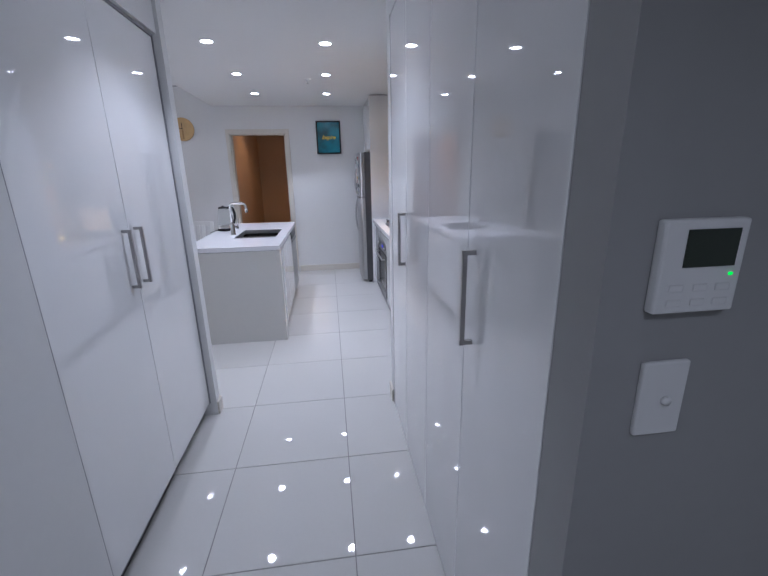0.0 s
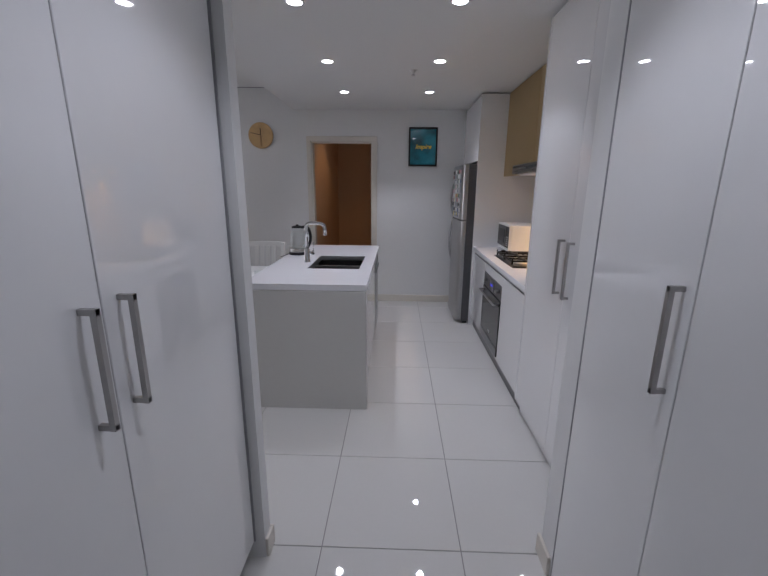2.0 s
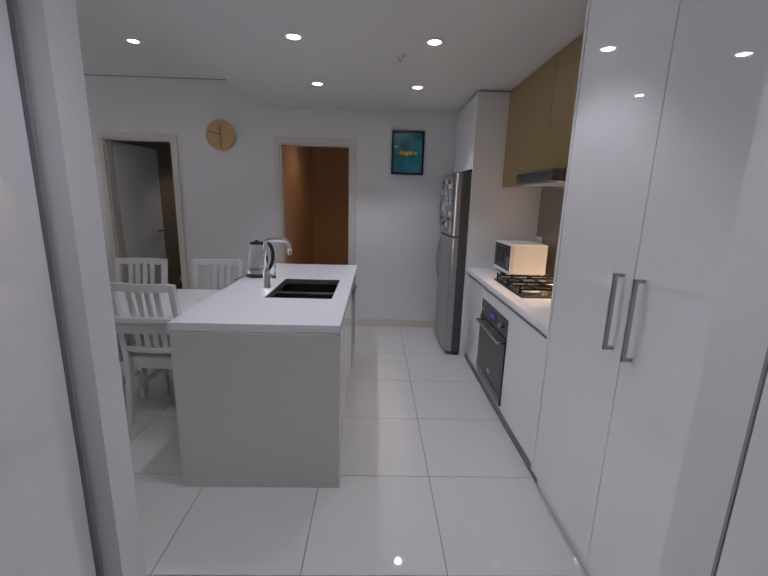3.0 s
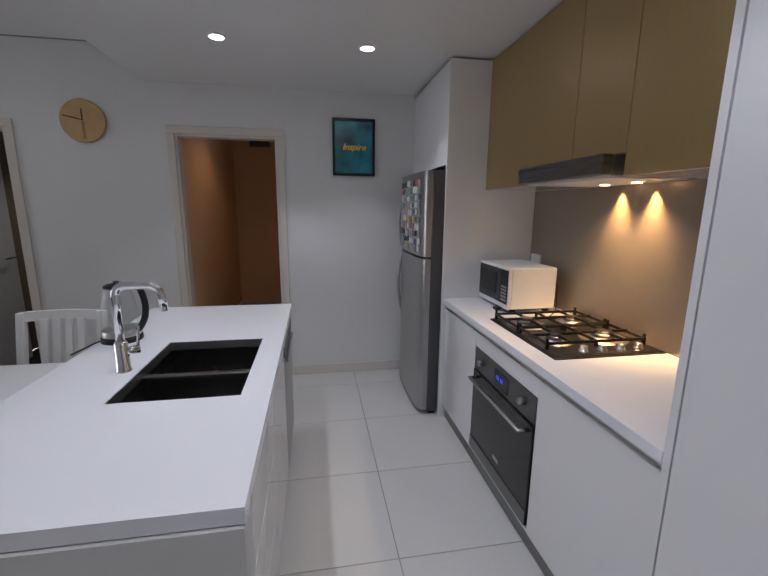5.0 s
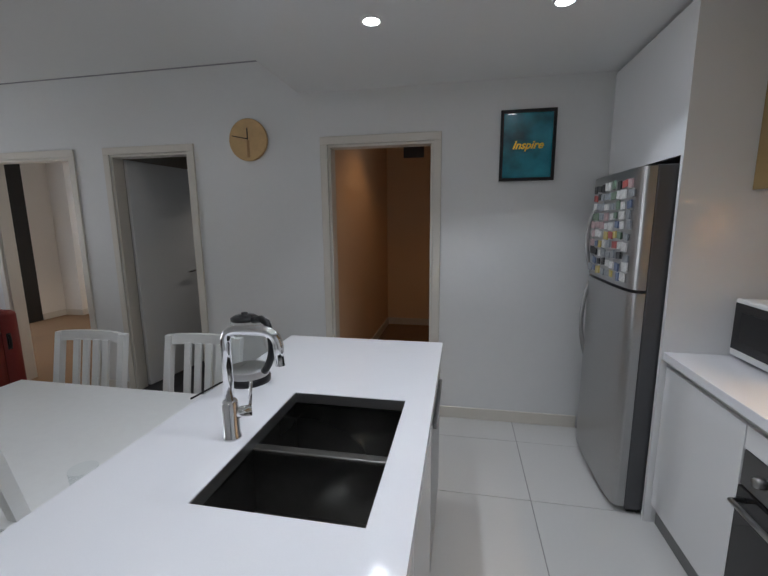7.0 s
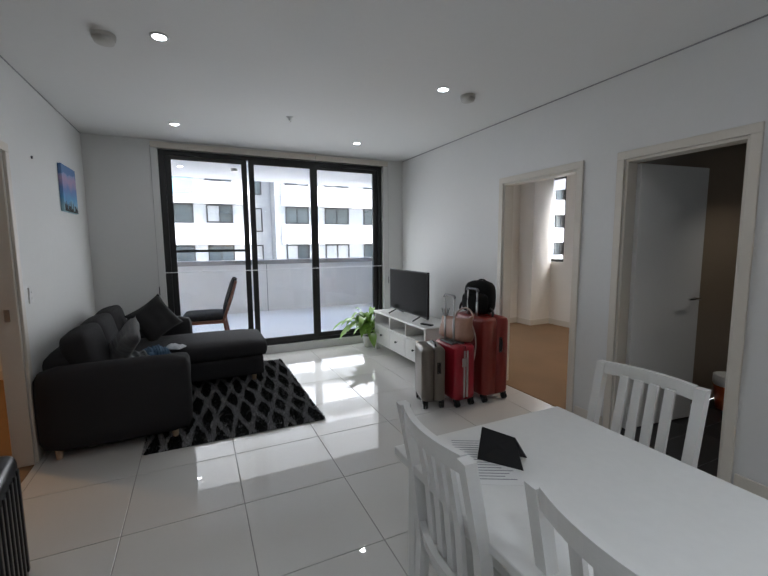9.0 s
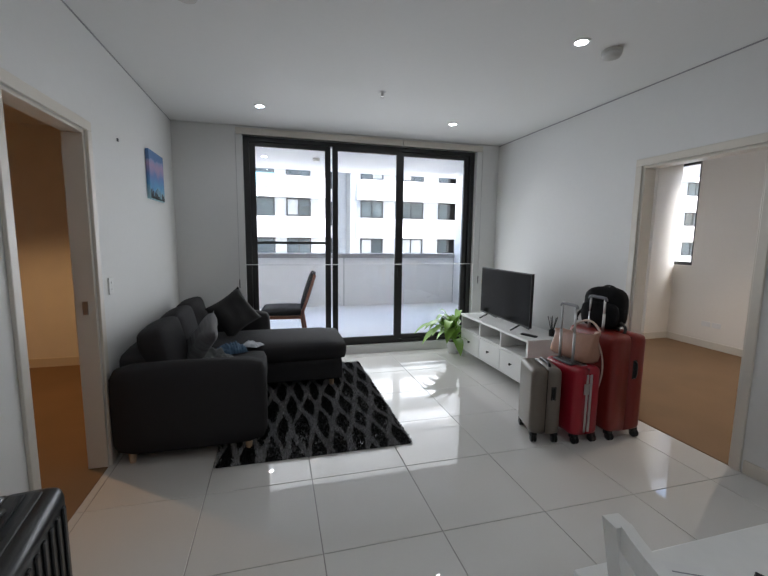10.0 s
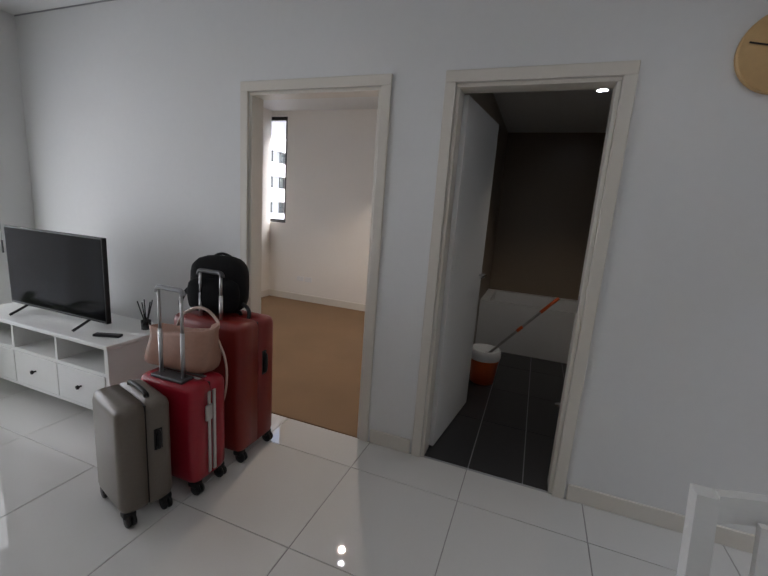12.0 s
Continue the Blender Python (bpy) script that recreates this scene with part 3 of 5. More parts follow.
def fridge():
    f = thing("fridge", "stainless two-door fridge covered with small magnets", "fridge")
    boxes("body", [(0.63, 1.28, 5.555, 6.26, 0.03, 1.755)], M_DGREY, f, 0.006, 2)
    each("foot", [(0.65, 0.70, 5.58, 5.62, 0, 0.03), (0.65, 0.70, 6.19, 6.23, 0, 0.03), (1.2, 1.25, 5.58, 5.62, 0, 0.03), (1.2, 1.25, 6.19, 6.23, 0, 0.03)], M_BLACK, f)

    def door(z0, z1):
        bm = bmesh.new()
        n = 24
        rows = []
        for z in (z0, z1):
            row = [(0.628, 5.557), (0.628, 6.258)]
            for i in range(n + 1):
                t = 0.5 - 0.5 * math.cos(math.pi * i / n)
                row.append((0.595 - 0.032 * (1 - (2 * t - 1) ** 8) ** 0.5 - 0.008 * (1 - (2 * t - 1) ** 2), 6.258 - t * (6.258 - 5.557)))
            rows.append([bm.verts.new((x, y, z)) for x, y in row])
        m = len(rows[0])
        for i in range(m):
            bm.faces.new((rows[0][i], rows[0][(i + 1) % m], rows[1][(i + 1) % m], rows[1][i]))
        bm.faces.new(rows[0][::-1])
        bm.faces.new(rows[1])
        return mesh_ob("door", bm, M_STEEL, f, False)

    d1, d2 = door(0.045, 1.165), door(1.18, 1.75)
    for d, z0, z1 in ((d1, 0.65, 1.13), (d2, 1.2, 1.58)):
        tube("handle", arc((0.575, 6.20, z0), (0.575, 6.20, z1), (0.50, 6.20, (z0 + z1) / 2), 14), 0.013, M_STEEL, d)
    f.matrix_basis = pose(-0.022, -0.078, 0)


pantry()
base_units()
oven()
cooktop()
upper_cabinets()
hood()
fridge_surround()
fridge()
boxes("wall_splashback", [(1.322, 1.339, 3.636, 5.440, 0.897, 1.625)], M_SPLASH)
structure(bpy.data.objects["wall_splashback"], "taupe back-painted glass splashback", "splashback")


def microwave():
    m = thing("microwave", "white microwave oven with a black glass door", "microwave")
    boxes("body", [(1.025, 1.315, 5.06, 5.47, 0.915, 1.165)], M_WPLAST, m, 0.008, 2)
    boxes("front", [(1.005, 1.0245, 5.055, 5.475, 0.912, 1.167)], M_WPLAST, m, 0.006, 2)
    boxes("door", [(1.001, 1.0048, 5.155, 5.465, 0.945, 1.15)], M_BGLASS, m)
    boxes("window", [(0.9985, 1.0008, 5.215, 5.415, 0.985, 1.115)], M_BLACK, m)
    boxes("control_panel", [(1.001, 1.0048, 5.065, 5.150, 0.945, 1.15)], M_BLACK, m)
    each("button", [(0.9985, 1.0008, 5.075 + i * 0.024, 5.092 + i * 0.024, 0.962 + j * 0.02, 0.974 + j * 0.02) for i in range(3) for j in range(5)], M_ALU, m)
    each("foot", [(x, x + 0.03, y, y + 0.03, 0.896, 0.9155) for x in (1.04, 1.26) for y in (5.08, 5.42)], M_BLACK, m)
    tube("cable", [(1.318, 5.09, 1.08), (1.318, 5.05, 1.05)] + arc((1.31, 5.04, 1.0), (1.25, 4.98, 0.901), (1.31, 5.02, 0.9), 8) + arc((1.2, 4.93, 0.901), (1.06, 4.99, 0.901), (1.1, 4.86, 0.901), 8) + [(0.99, 5.12, 0.901)], 0.0035, M_BLACK, m, 6)
    boxes("plug", [(0.965, 1.0, 5.12, 5.17, 0.897, 0.917)], M_BLACK, m, 0.005, 2)
    m.matrix_basis = pose(-0.062, -0.06, 0)


microwave()
so = thing("power_outlet", "white double power outlet on the splashback", "outlet")
boxes("plate", [(1.312, 1.3215, 5.30, 5.415, 1.13, 1.205)], M_WPLAST, so, 0.003, 2)
each("switch", [(1.308, 1.3118, 5.32 + i * 0.045, 5.335 + i * 0.045, 1.175, 1.19) for i in (0, 1)], M_WPLAST, so)


def island():
    i = thing("kitchen_island", "white kitchen island with a stone top and sink cut-out", "island")
    boxes("body", [(-1.15, -0.336, 3.595, 3.69, 0, 0.852), (-1.14, -1.12, 3.69, 5.415, 0, 0.852), (-1.12, -0.38, 5.406, 5.415, 0, 0.852), (-1.12, -0.42, 3.69, 5.41, 0.10, 0.60), (-1.12, -0.44, 3.69, 5.41, 0, 0.10)], M_MATTE, i)
    boxes("rail", [(-0.385, -0.358, 3.69, 4.84, 0.825, 0.85)], M_ALU, i)
    for y0, y1 in ((3.692, 4.26), (4.26, 4.838)):
        if y0 < 4:
            for z0, z1 in ((0.105, 0.36), (0.363, 0.60), (0.603, 0.822)):
                boxes("drawer", [(-0.38, -0.347, y0 + 0.002, y1 - 0.002, z0, z1)], M_GLOSS, i, 0.0015, 1)
        else:
            boxes("door", [(-0.38, -0.347, y0 + 0.002, y1 - 0.002, 0.105, 0.822)], M_GLOSS, i, 0.0015, 1)
    x0, x1, y0, y1 = -1.16, -0.334, 3.604, 5.42
    a0, a1, b0, b1 = -0.84, -0.43, 4.13, 4.725
    boxes("worktop", [(x0, a0, y0, y1, 0.856, 0.896), (a1, x1, y0, y1, 0.856, 0.896), (a0, a1, y0, b0, 0.856, 0.896), (a0, a1, b1, y1, 0.856, 0.896)], M_STONE, i)
    boxes("edge_gap", [(x0 + 0.012, a0 - 0.01, y0 + 0.012, y1 - 0.012, 0.852, 0.8555), (a1 + 0.01, x1 - 0.012, y0 + 0.012, y1 - 0.012, 0.852, 0.8555), (a0 - 0.01, a1 + 0.01, y0 + 0.012, b0 - 0.01, 0.852, 0.8555), (a0 - 0.01, a1 + 0.01, b1 + 0.01, y1 - 0.012, 0.852, 0.8555)], M_EDGE, i)


def dishwasher():
    d = thing("dishwasher", "stainless steel dishwasher built into the island", "dishwasher")
    boxes("body", [(-0.415, -0.37, 4.842, 5.405, 0.105, 0.85)], M_DGREY, d)
    boxes("door", [(-0.369, -0.346, 4.842, 5.414, 0.105, 0.74)], M_STEEL, d, 0.002, 1)
    boxes("control_panel", [(-0.369, -0.344, 4.842, 5.414, 0.745, 0.85)], M_BLACK, d, 0.002, 1)
    boxes("handle", [(-0.3455, -0.330, 4.90, 5.36, 0.70, 0.725)], M_STEEL, d, 0.003, 1)


def sink():
    s = thing("sink", "stainless double-bowl undermount sink", "sink")
    for b0, b1 in ((4.132, 4.405), (4.435, 4.723)):
        t = 0.002
        a0, a1, z0, z1 = -0.838, -0.432, 0.665, 0.858
        boxes("basin", [(a0, a1, b0, b1, z0 - t, z0), (a0 - t, a0, b0, b1, z0, z1), (a1, a1 + t, b0, b1, z0, z1), (a0, a1, b0 - t, b0, z0, z1), (a0, a1, b1, b1 + t, z0, z1)], M_BASIN, s)
        lathe("drain", [(0.0, 0.004), (0.02, 0.004), (0.045, 0.002), (0.048, 0.0)], M_CHROME, s, (-0.63, (b0 + b1) / 2, z0), 24)
    boxes("divider", [(-0.838, -0.432, 4.404, 4.436, 0.852, 0.864)], M_BASIN, s, 0.004, 2)
    boxes("rim", [(-0.842, -0.838, 4.128, 4.727, 0.852, 0.894), (-0.432, -0.428, 4.128, 4.727, 0.852, 0.894), (-0.838, -0.432, 4.128, 4.132, 0.852, 0.894), (-0.838, -0.432, 4.723, 4.727, 0.852, 0.894)], M_ALU, s)


def tap():
    t = thing("kitchen_tap", "chrome kitchen mixer tap with a square swan neck", "tap")
    x, y, z = -0.895, 4.40, 0.896
    lathe("base", [(0.027, 0.0), (0.027, 0.008), (0.023, 0.012), (0.023, 0.11), (0.018, 0.118), (0, 0.118)], M_CHROME, t, (x, y, z))
    pts = [(x, y, z + 0.11), (x, y, z + 0.27)] + arc((x, y, z + 0.285), (x + 0.04, y + 0.004, z + 0.325), (x, y, z + 0.325)) + [(x + 0.08, y + 0.008, z + 0.325)] + arc((x + 0.11, y + 0.011, z + 0.323), (x + 0.152, y + 0.016, z + 0.275), (x + 0.15, y + 0.015, z + 0.32)) + [(x + 0.155, y + 0.016, z + 0.225)]
    tube("spout", pts, 0.0145, M_CHROME, t, 16)
    tube("valve", [(x, y, z + 0.075), (x + 0.05, y + 0.03, z + 0.075)], 0.017, M_CHROME, t, 16)
    tube("lever", [(x + 0.045, y + 0.028, z + 0.08), (x + 0.052, y + 0.032, z + 0.165)], 0.005, M_CHROME, t, 10)


def kettle():
    k = thing("electric_kettle", "glass electric kettle with a black handle", "kettle", at=(0, 0, 0))
    x, y, z = -1.068, 4.80, 0.896
    lathe("base", [(0, 0), (0.085, 0), (0.085, 0.02), (0.078, 0.026), (0, 0.026)], M_BLACK, k, (x, y, z))
    lathe("metal_ring", [(0.08, 0.027), (0.08, 0.052), (0.078, 0.055), (0, 0.055)], M_STEELH, k, (x, y, z))
    lathe("jug", [(0.079, 0.056), (0.078, 0.10), (0.070, 0.16), (0.058, 0.22), (0.052, 0.245)], M_THIN, k, (x, y, z))
    lathe("lid", [(0.052, 0.246), (0.053, 0.256), (0.04, 0.264), (0.012, 0.268), (0.012, 0.276), (0, 0.278)], M_BLACK, k, (x, y, z))
    hp = [(x + 0.045, y - 0.016, z + 0.252), (x + 0.085, y - 0.03, z + 0.26)] + arc((x + 0.11, y - 0.038, z + 0.25), (x + 0.085, y - 0.03, z + 0.055), (x + 0.16, y - 0.055, z + 0.14), 12)
    tube("handle", hp, 0.014, M_BLACK, k, 12)
    tube("cord", [(x - 0.07, y - 0.04, z + 0.01)] + arc((x - 0.09, y - 0.06, z + 0.006), (x - 0.111, y - 0.20, z + 0.005), (x - 0.10, y - 0.12, z + 0.004), 8), 0.0035, M_BLACK, k, 6)


island()
dishwasher()
sink()
tap()
kettle()
for (x, y) in KITCHEN_LAMPS + HALL_LAMPS:
    d = thing("downlight", "round white recessed ceiling downlight, lit", "downlight", "ceiling downlights")
    lathe("rim", [(0.052, 0), (0.052, -0.005), (0.038, -0.007), (0.038, -0.0045)], M_WPLAST, d, (x, y, KZ), 28)
    lathe("lens", [(0.038, -0.005), (0, -0.005)], M_LAMP, d, (x, y, KZ), 28)
for (x, y) in LIVING_LAMPS:
    d = thing("downlight", "round white recessed ceiling downlight, lit", "downlight", "ceiling downlights")
    lathe("rim", [(0.052, 0), (0.052, -0.005), (0.038, -0.007), (0.038, -0.0045)], M_WPLAST, d, (x, y, LZ), 28)
    lathe("lens", [(0.038, -0.005), (0, -0.005)], M_LAMP, d, (x, y, LZ), 28)


# ---- wall things ----
def wall_clock():
    c = thing("wall_clock", "round pale wooden wall clock with dark hands", "clock")
    f = lathe("face", [(0, 0), (0.148, 0), (0.155, 0.006), (0.155, 0.026), (0.15, 0.03), (0, 0.03)], M_OAK, c, sides=48, smooth=False)
    f.matrix_local = pose(-1.865, NY, 2.13, 90, 0, 0)
    y = NY - 0.032
    boxes("hour_hand", [(-1.868, -1.860, y - 0.002, y, 2.13, 2.215)], M_BLACK, c)
    h = boxes("minute_hand", [(-0.13, 0.0, -0.002, 0, -0.003, 0.003)], M_BLACK, c)
    h.matrix_local = pose(-1.863, y - 0.003, 2.135, 0, 12, 0)
    # flat brown strip on the face paints the shadow of a hand
    boxes("shadow_hand", [(-1.872, -1.852, y - 0.0005, y + 0.001, 2.0, 2.125)], mat("brown_hand_shadow", (0.35, 0.2, 0.08), 0.5), c)


def framed_print():
    p = thing("framed_print", "black framed teal print with gold lettering reading inspire", "picture")
    x0, x1, z0, z1, y = -0.01, 0.345, 1.775, 2.235, NY
    w = 0.02
    boxes("frame", [(x0, x1, y - 0.028, y - 0.001, z0, z0 + w), (x0, x1, y - 0.028, y - 0.001, z1 - w, z1), (x0, x0 + w, y - 0.028, y - 0.001, z0 + w, z1 - w), (x1 - w, x1, y - 0.028, y - 0.001, z0 + w, z1 - w)], M_BLACK, p)
    m = mat("teal_watercolour", (0.015, 0.19, 0.25), 0.25, vary=0.75, grain=9, big=4, coat=0.5)
    boxes("print", [(x0 + w, x1 - w, y - 0.016, y - 0.002, z0 + w, z1 - w)], m, p)
    cu = bpy.data.curves.new("lettering", "FONT")
    cu.body, cu.size, cu.extrude, cu.offset, cu.shear, cu.align_x = "Inspire", 0.072, 0.0008, 0.0018, 0.35, "CENTER"
    tx = bpy.data.objects.new("tmp", cu)
    scene.collection.objects.link(tx)
    me = bpy.data.meshes.new_from_object(tx.evaluated_get(bpy.context.evaluated_depsgraph_get()))
    bpy.data.objects.remove(tx)
    me.materials.clear()
    me.materials.append(mat("gold_ink", (0.85, 0.62, 0.05), 0.35, 0.2))
    o = new("lettering", me)
    o.parent = p
    o.matrix_local = pose((x0 + x1) / 2, y - 0.0175, 1.985, 90, 0, 0)


def canvas():
    p = thing("canvas_print", "small canvas print of a dusk sky over trees", "picture")
    m = bpy.data.materials.new("dusk_sky_print")
    m.use_nodes = True
    n, l = m.node_tree.nodes, m.node_tree.links
    tc, sp, ns, ad, rp = n.new("ShaderNodeTexCoord"), n.new("ShaderNodeSeparateXYZ"), n.new("ShaderNodeTexNoise"), n.new("ShaderNodeMath"), n.new("ShaderNodeValToRGB")
    ns.inputs["Scale"].default_value = 7
    ad.operation = "MULTIPLY_ADD"
    ad.inputs[1].default_value = 0.35
    l.new(tc.outputs["Generated"], sp.inputs[0])
    l.new(tc.outputs["Object"], ns.inputs["Vector"])
    l.new(ns.outputs[0], ad.inputs[0])
    l.new(sp.outputs["Z"], ad.inputs[2])
    l.new(ad.outputs[0], rp.inputs[0])
    e = rp.color_ramp.elements
    e[0].position, e[0].color = 0.25, (0.35, 0.55, 0.62, 1)
    e[1].position, e[1].color = 1.1, (0.10, 0.20, 0.40, 1)
    for q, c in ((0.45, (0.12, 0.33, 0.58, 1)), (0.65, (0.14, 0.24, 0.50, 1)), (0.85, (0.42, 0.30, 0.45, 1)), (0.98, (0.25, 0.30, 0.50, 1))):
        e.new(q).color = c
    l.new(rp.outputs[0], n["Principled BSDF"].inputs["Base Color"])
    n["Principled BSDF"].inputs["Roughness"].default_value = 0.6
    boxes("canvas", [(-6.11, -5.66, SY + 0.001, SY + 0.03, 1.785, 2.205)], m, p, 0.003, 1)
    random.seed(3)
    each("tree_silhouette", [(-6.105 + i * 0.022, -6.088 + i * 0.022, SY + 0.0303, SY + 0.031, 1.79, 1.80 + random.random() * 0.09) for i in range(20)], M_BLACK, p)


wall_clock()
framed_print()
canvas()


def thermostat():
    t = thing("air_controller", "white air conditioning wall controller with a dark display", "controller")
    y = 0.4995
    boxes("body", [(0.556, 0.681, y - 0.018, y, 1.310, 1.440)], M_WPLAST, t, 0.004, 2)
    boxes("display", [(0.588, 0.666, y - 0.0195, y - 0.0182, 1.376, 1.427)], mat("lcd_green", (0.02, 0.03, 0.02), 0.3), t)
    boxes("status_light", [(0.661, 0.666, y - 0.020, y - 0.0182, 1.363, 1.3665)], glow("green_led", (0.0, 1.0, 0.05), 0.12), t)
    each("button", [(x, x + 0.022, y - 0.0195, y - 0.0182, z, z + 0.010) for x in (0.573, 0.610, 0.644) for z in (1.321, 1.342)], M_WPLAST, t, 0.001, 1)
    s = thing("light_switch", "white wall light switch plate", "switch")
    boxes("plate", [(0.568, 0.643, y - 0.010, y, 1.108, 1.231)], M_WPLAST, s, 0.003, 2)
    lathe("rocker", [(0, 0.007), (0.006, 0.007), (0.007, 0), (0, 0)], M_WPLAST, s, (0, 0, 0), 16).matrix_local = pose(0.610, y - 0.010, 1.168, 90, 0, 0)


thermostat()


# ---- dining ----
def dining_table():
    t = thing("dining_table", "white rectangular dining table beside the island", "table")
    boxes("top", [(-2.41, -1.165, 4.13, 4.95, 0.715, 0.745)], M_WWOOD, t, 0.004, 2)
    boxes("apron", [(-2.36, -1.21, 4.18, 4.20, 0.63, 0.7145), (-2.36, -1.21, 4.88, 4.90, 0.63, 0.7145), (-2.36, -2.34, 4.20, 4.88, 0.63, 0.7145), (-1.23, -1.21, 4.20, 4.88, 0.63, 0.7145)], M_WWOOD, t)
    for x in (-2.37, -1.25):
        for y in (4.165, 4.865):
            boxes("leg", [(x, x + 0.05, y, y + 0.05, 0, 0.7145)], M_WWOOD, t, 0.004, 1)


def dining_chair():
    """A slat-back chair at the origin that faces +y; the back is at its south."""
    c = thing("dining_chair", "white wooden dining chair with a slatted back", "chair", "chairs round the dining table")
    w = 0.205
    boxes("seat", [(-w, w, -0.17, 0.23, 0.43, 0.455)], M_WWOOD, c, 0.008, 2)
    boxes("seat_rail", [(-w + 0.01, w - 0.01, -0.16, -0.14, 0.37, 0.4295), (-w + 0.01, w - 0.01, 0.19, 0.21, 0.37, 0.4295), (-w + 0.01, -w + 0.03, -0.14, 0.19, 0.37, 0.4295), (w - 0.03, w - 0.01, -0.14, 0.19, 0.37, 0.4295)], M_WWOOD, c)

    def curved(name, x0, x1, prof, th):
        bm = bmesh.new()
        for (y0, z0), (y1, z1) in zip(prof, prof[1:]):
            v = [bm.verts.new(p) for p in ((x0, y0, z0), (x1, y0, z0), (x1, y0 + th, z0), (x0, y0 + th, z0), (x0, y1, z1), (x1, y1, z1), (x1, y1 + th, z1), (x0, y1 + th, z1))]
            for q in ((3, 2, 1, 0), (4, 5, 6, 7), (0, 1, 5, 4), (1, 2, 6, 5), (2, 3, 7, 6), (3, 0, 4, 7)):
                bm.faces.new([v[i] for i in q])
        bmesh.ops.remove_doubles(bm, verts=bm.verts[:], dist=0.0001)
        return mesh_ob(name, bm, M_WWOOD, c)

    back = [(-0.24, 0.0), (-0.21, 0.22), (-0.20, 0.45), (-0.225, 0.7), (-0.275, 0.96)]
    for x in (-w, w - 0.035):
        curved("back_leg", x, x + 0.035, back, 0.035)
    for x in (-w, w - 0.035):
        boxes("front_leg", [(x, x + 0.035, 0.19, 0.225, 0, 0.4295)], M_WWOOD, c, 0.003, 1)
    each("stretcher", [(-w + 0.012, -w + 0.028, -0.18, 0.195, 0.2, 0.225), (w - 0.028, w - 0.012, -0.18, 0.195, 0.2, 0.225)], M_WWOOD, c)
    slat = [(-0.203, 0.53), (-0.218, 0.7), (-0.258, 0.925)]
    for i in range(4):
        x = -0.105 + i * 0.058
        curved("slat", x, x + 0.033, slat, 0.014)
    n = 10
    for z0, z1, name in ((0.915, 0.965, "top_rail"), (0.505, 0.54, "lower_rail")):
        bm = bmesh.new()
        y = -0.262 if z0 > 0.8 else -0.2
        rings = []
        for i in range(n + 1):
            x = -w + 0.035 + (2 * w - 0.07) * i / n
            dy = -0.03 * (1 - (2 * i / n - 1) ** 2)
            rings.append([bm.verts.new(p) for p in ((x, y + dy, z0), (x, y + dy + 0.022, z0), (x, y + dy + 0.018, z1), (x, y + dy - 0.004, z1))])
        for a, b in zip(rings, rings[1:]):
            for k in range(4):
                bm.faces.new((a[k], a[(k + 1) % 4], b[(k + 1) % 4], b[k]))
        bm.faces.new(rings[0])
        bm.faces.new(rings[-1])
        mesh_ob(name, bm, M_WWOOD, c)
    return c


dining_table()
chair = dining_chair()
chair.matrix_basis = pose(-1.57, 4.40, 0, 0, 0, -3)
copy_thing(chair, pose(-2.08, 4.345, 0, 0, 0, -4))
copy_thing(chair, pose(-1.49, 4.87, 0, 0, 0, 180))
copy_thing(chair, pose(-2.11, 4.84, 0, 0, 0, 181))


# ---- living ----
def sliding_doors():
    w = thing("window_1", "black aluminium sliding balcony doors with clear glass", "sliding door", kind="structure")
    x0, x1 = -6.80, -6.69
    boxes("frame", [(x0, x1, 3.17, 3.235, 0.10, 2.60), (x0, x1, 6.01, 6.07, 0.10, 2.60), (x0, x1, 3.235, 6.01, 0.10, 0.145), (x0, x1, 3.235, 6.01, 2.55, 2.60)], M_FRAME, w, 0.003, 1)
    for a, b, x in ((3.236, 4.168, -6.745), (4.186, 5.055, -6.70), (5.035, 6.009, -6.745)):
        p = boxes("panel", [(x - 0.02, x + 0.02, a, a + 0.065, 0.146, 2.549), (x - 0.02, x + 0.02, b - 0.065, b, 0.146, 2.549), (x - 0.02, x + 0.02, a + 0.065, b - 0.065, 0.146, 0.20), (x - 0.02, x + 0.02, a + 0.065, b - 0.065, 2.50, 2.549)], M_FRAME, w)
        g = boxes("pane", [(x - 0.003, x + 0.003, a + 0.06, b - 0.06, 0.19, 2.505)], M_GLASS, p)
        g.visible_shadow = False
    boxes("crossbar", [(-6.765, -6.725, 3.30, 4.104, 1.385, 1.415)], M_FRAME, w)
    boxes("handle", [(-6.68, -6.655, 5.02, 5.05, 0.98, 1.16)], M_BLACK, w, 0.006, 2)


def roller_blind(y0, y1, yc):
    b = thing("roller_blind", "cream roller blind rolled up above the balcony doors", "blind", "roller blinds")
    boxes("pelmet", [(-6.68, -6.60, y0, y1, 2.60, 2.67)], M_TRIM, b, 0.006, 2)
    tube("cord", [(-6.59, yc, 2.62), (-6.59, yc, 0.95)], 0.003, M_ALU, b, 6)
    tube("toggle", [(-6.59, yc, 0.98), (-6.59, yc, 0.88)], 0.006, M_DGREY, b, 8)
    return b


sliding_doors()
roller_blind(3.1, 5.04, 3.10)
roller_blind(5.05, 6.14, 6.13)


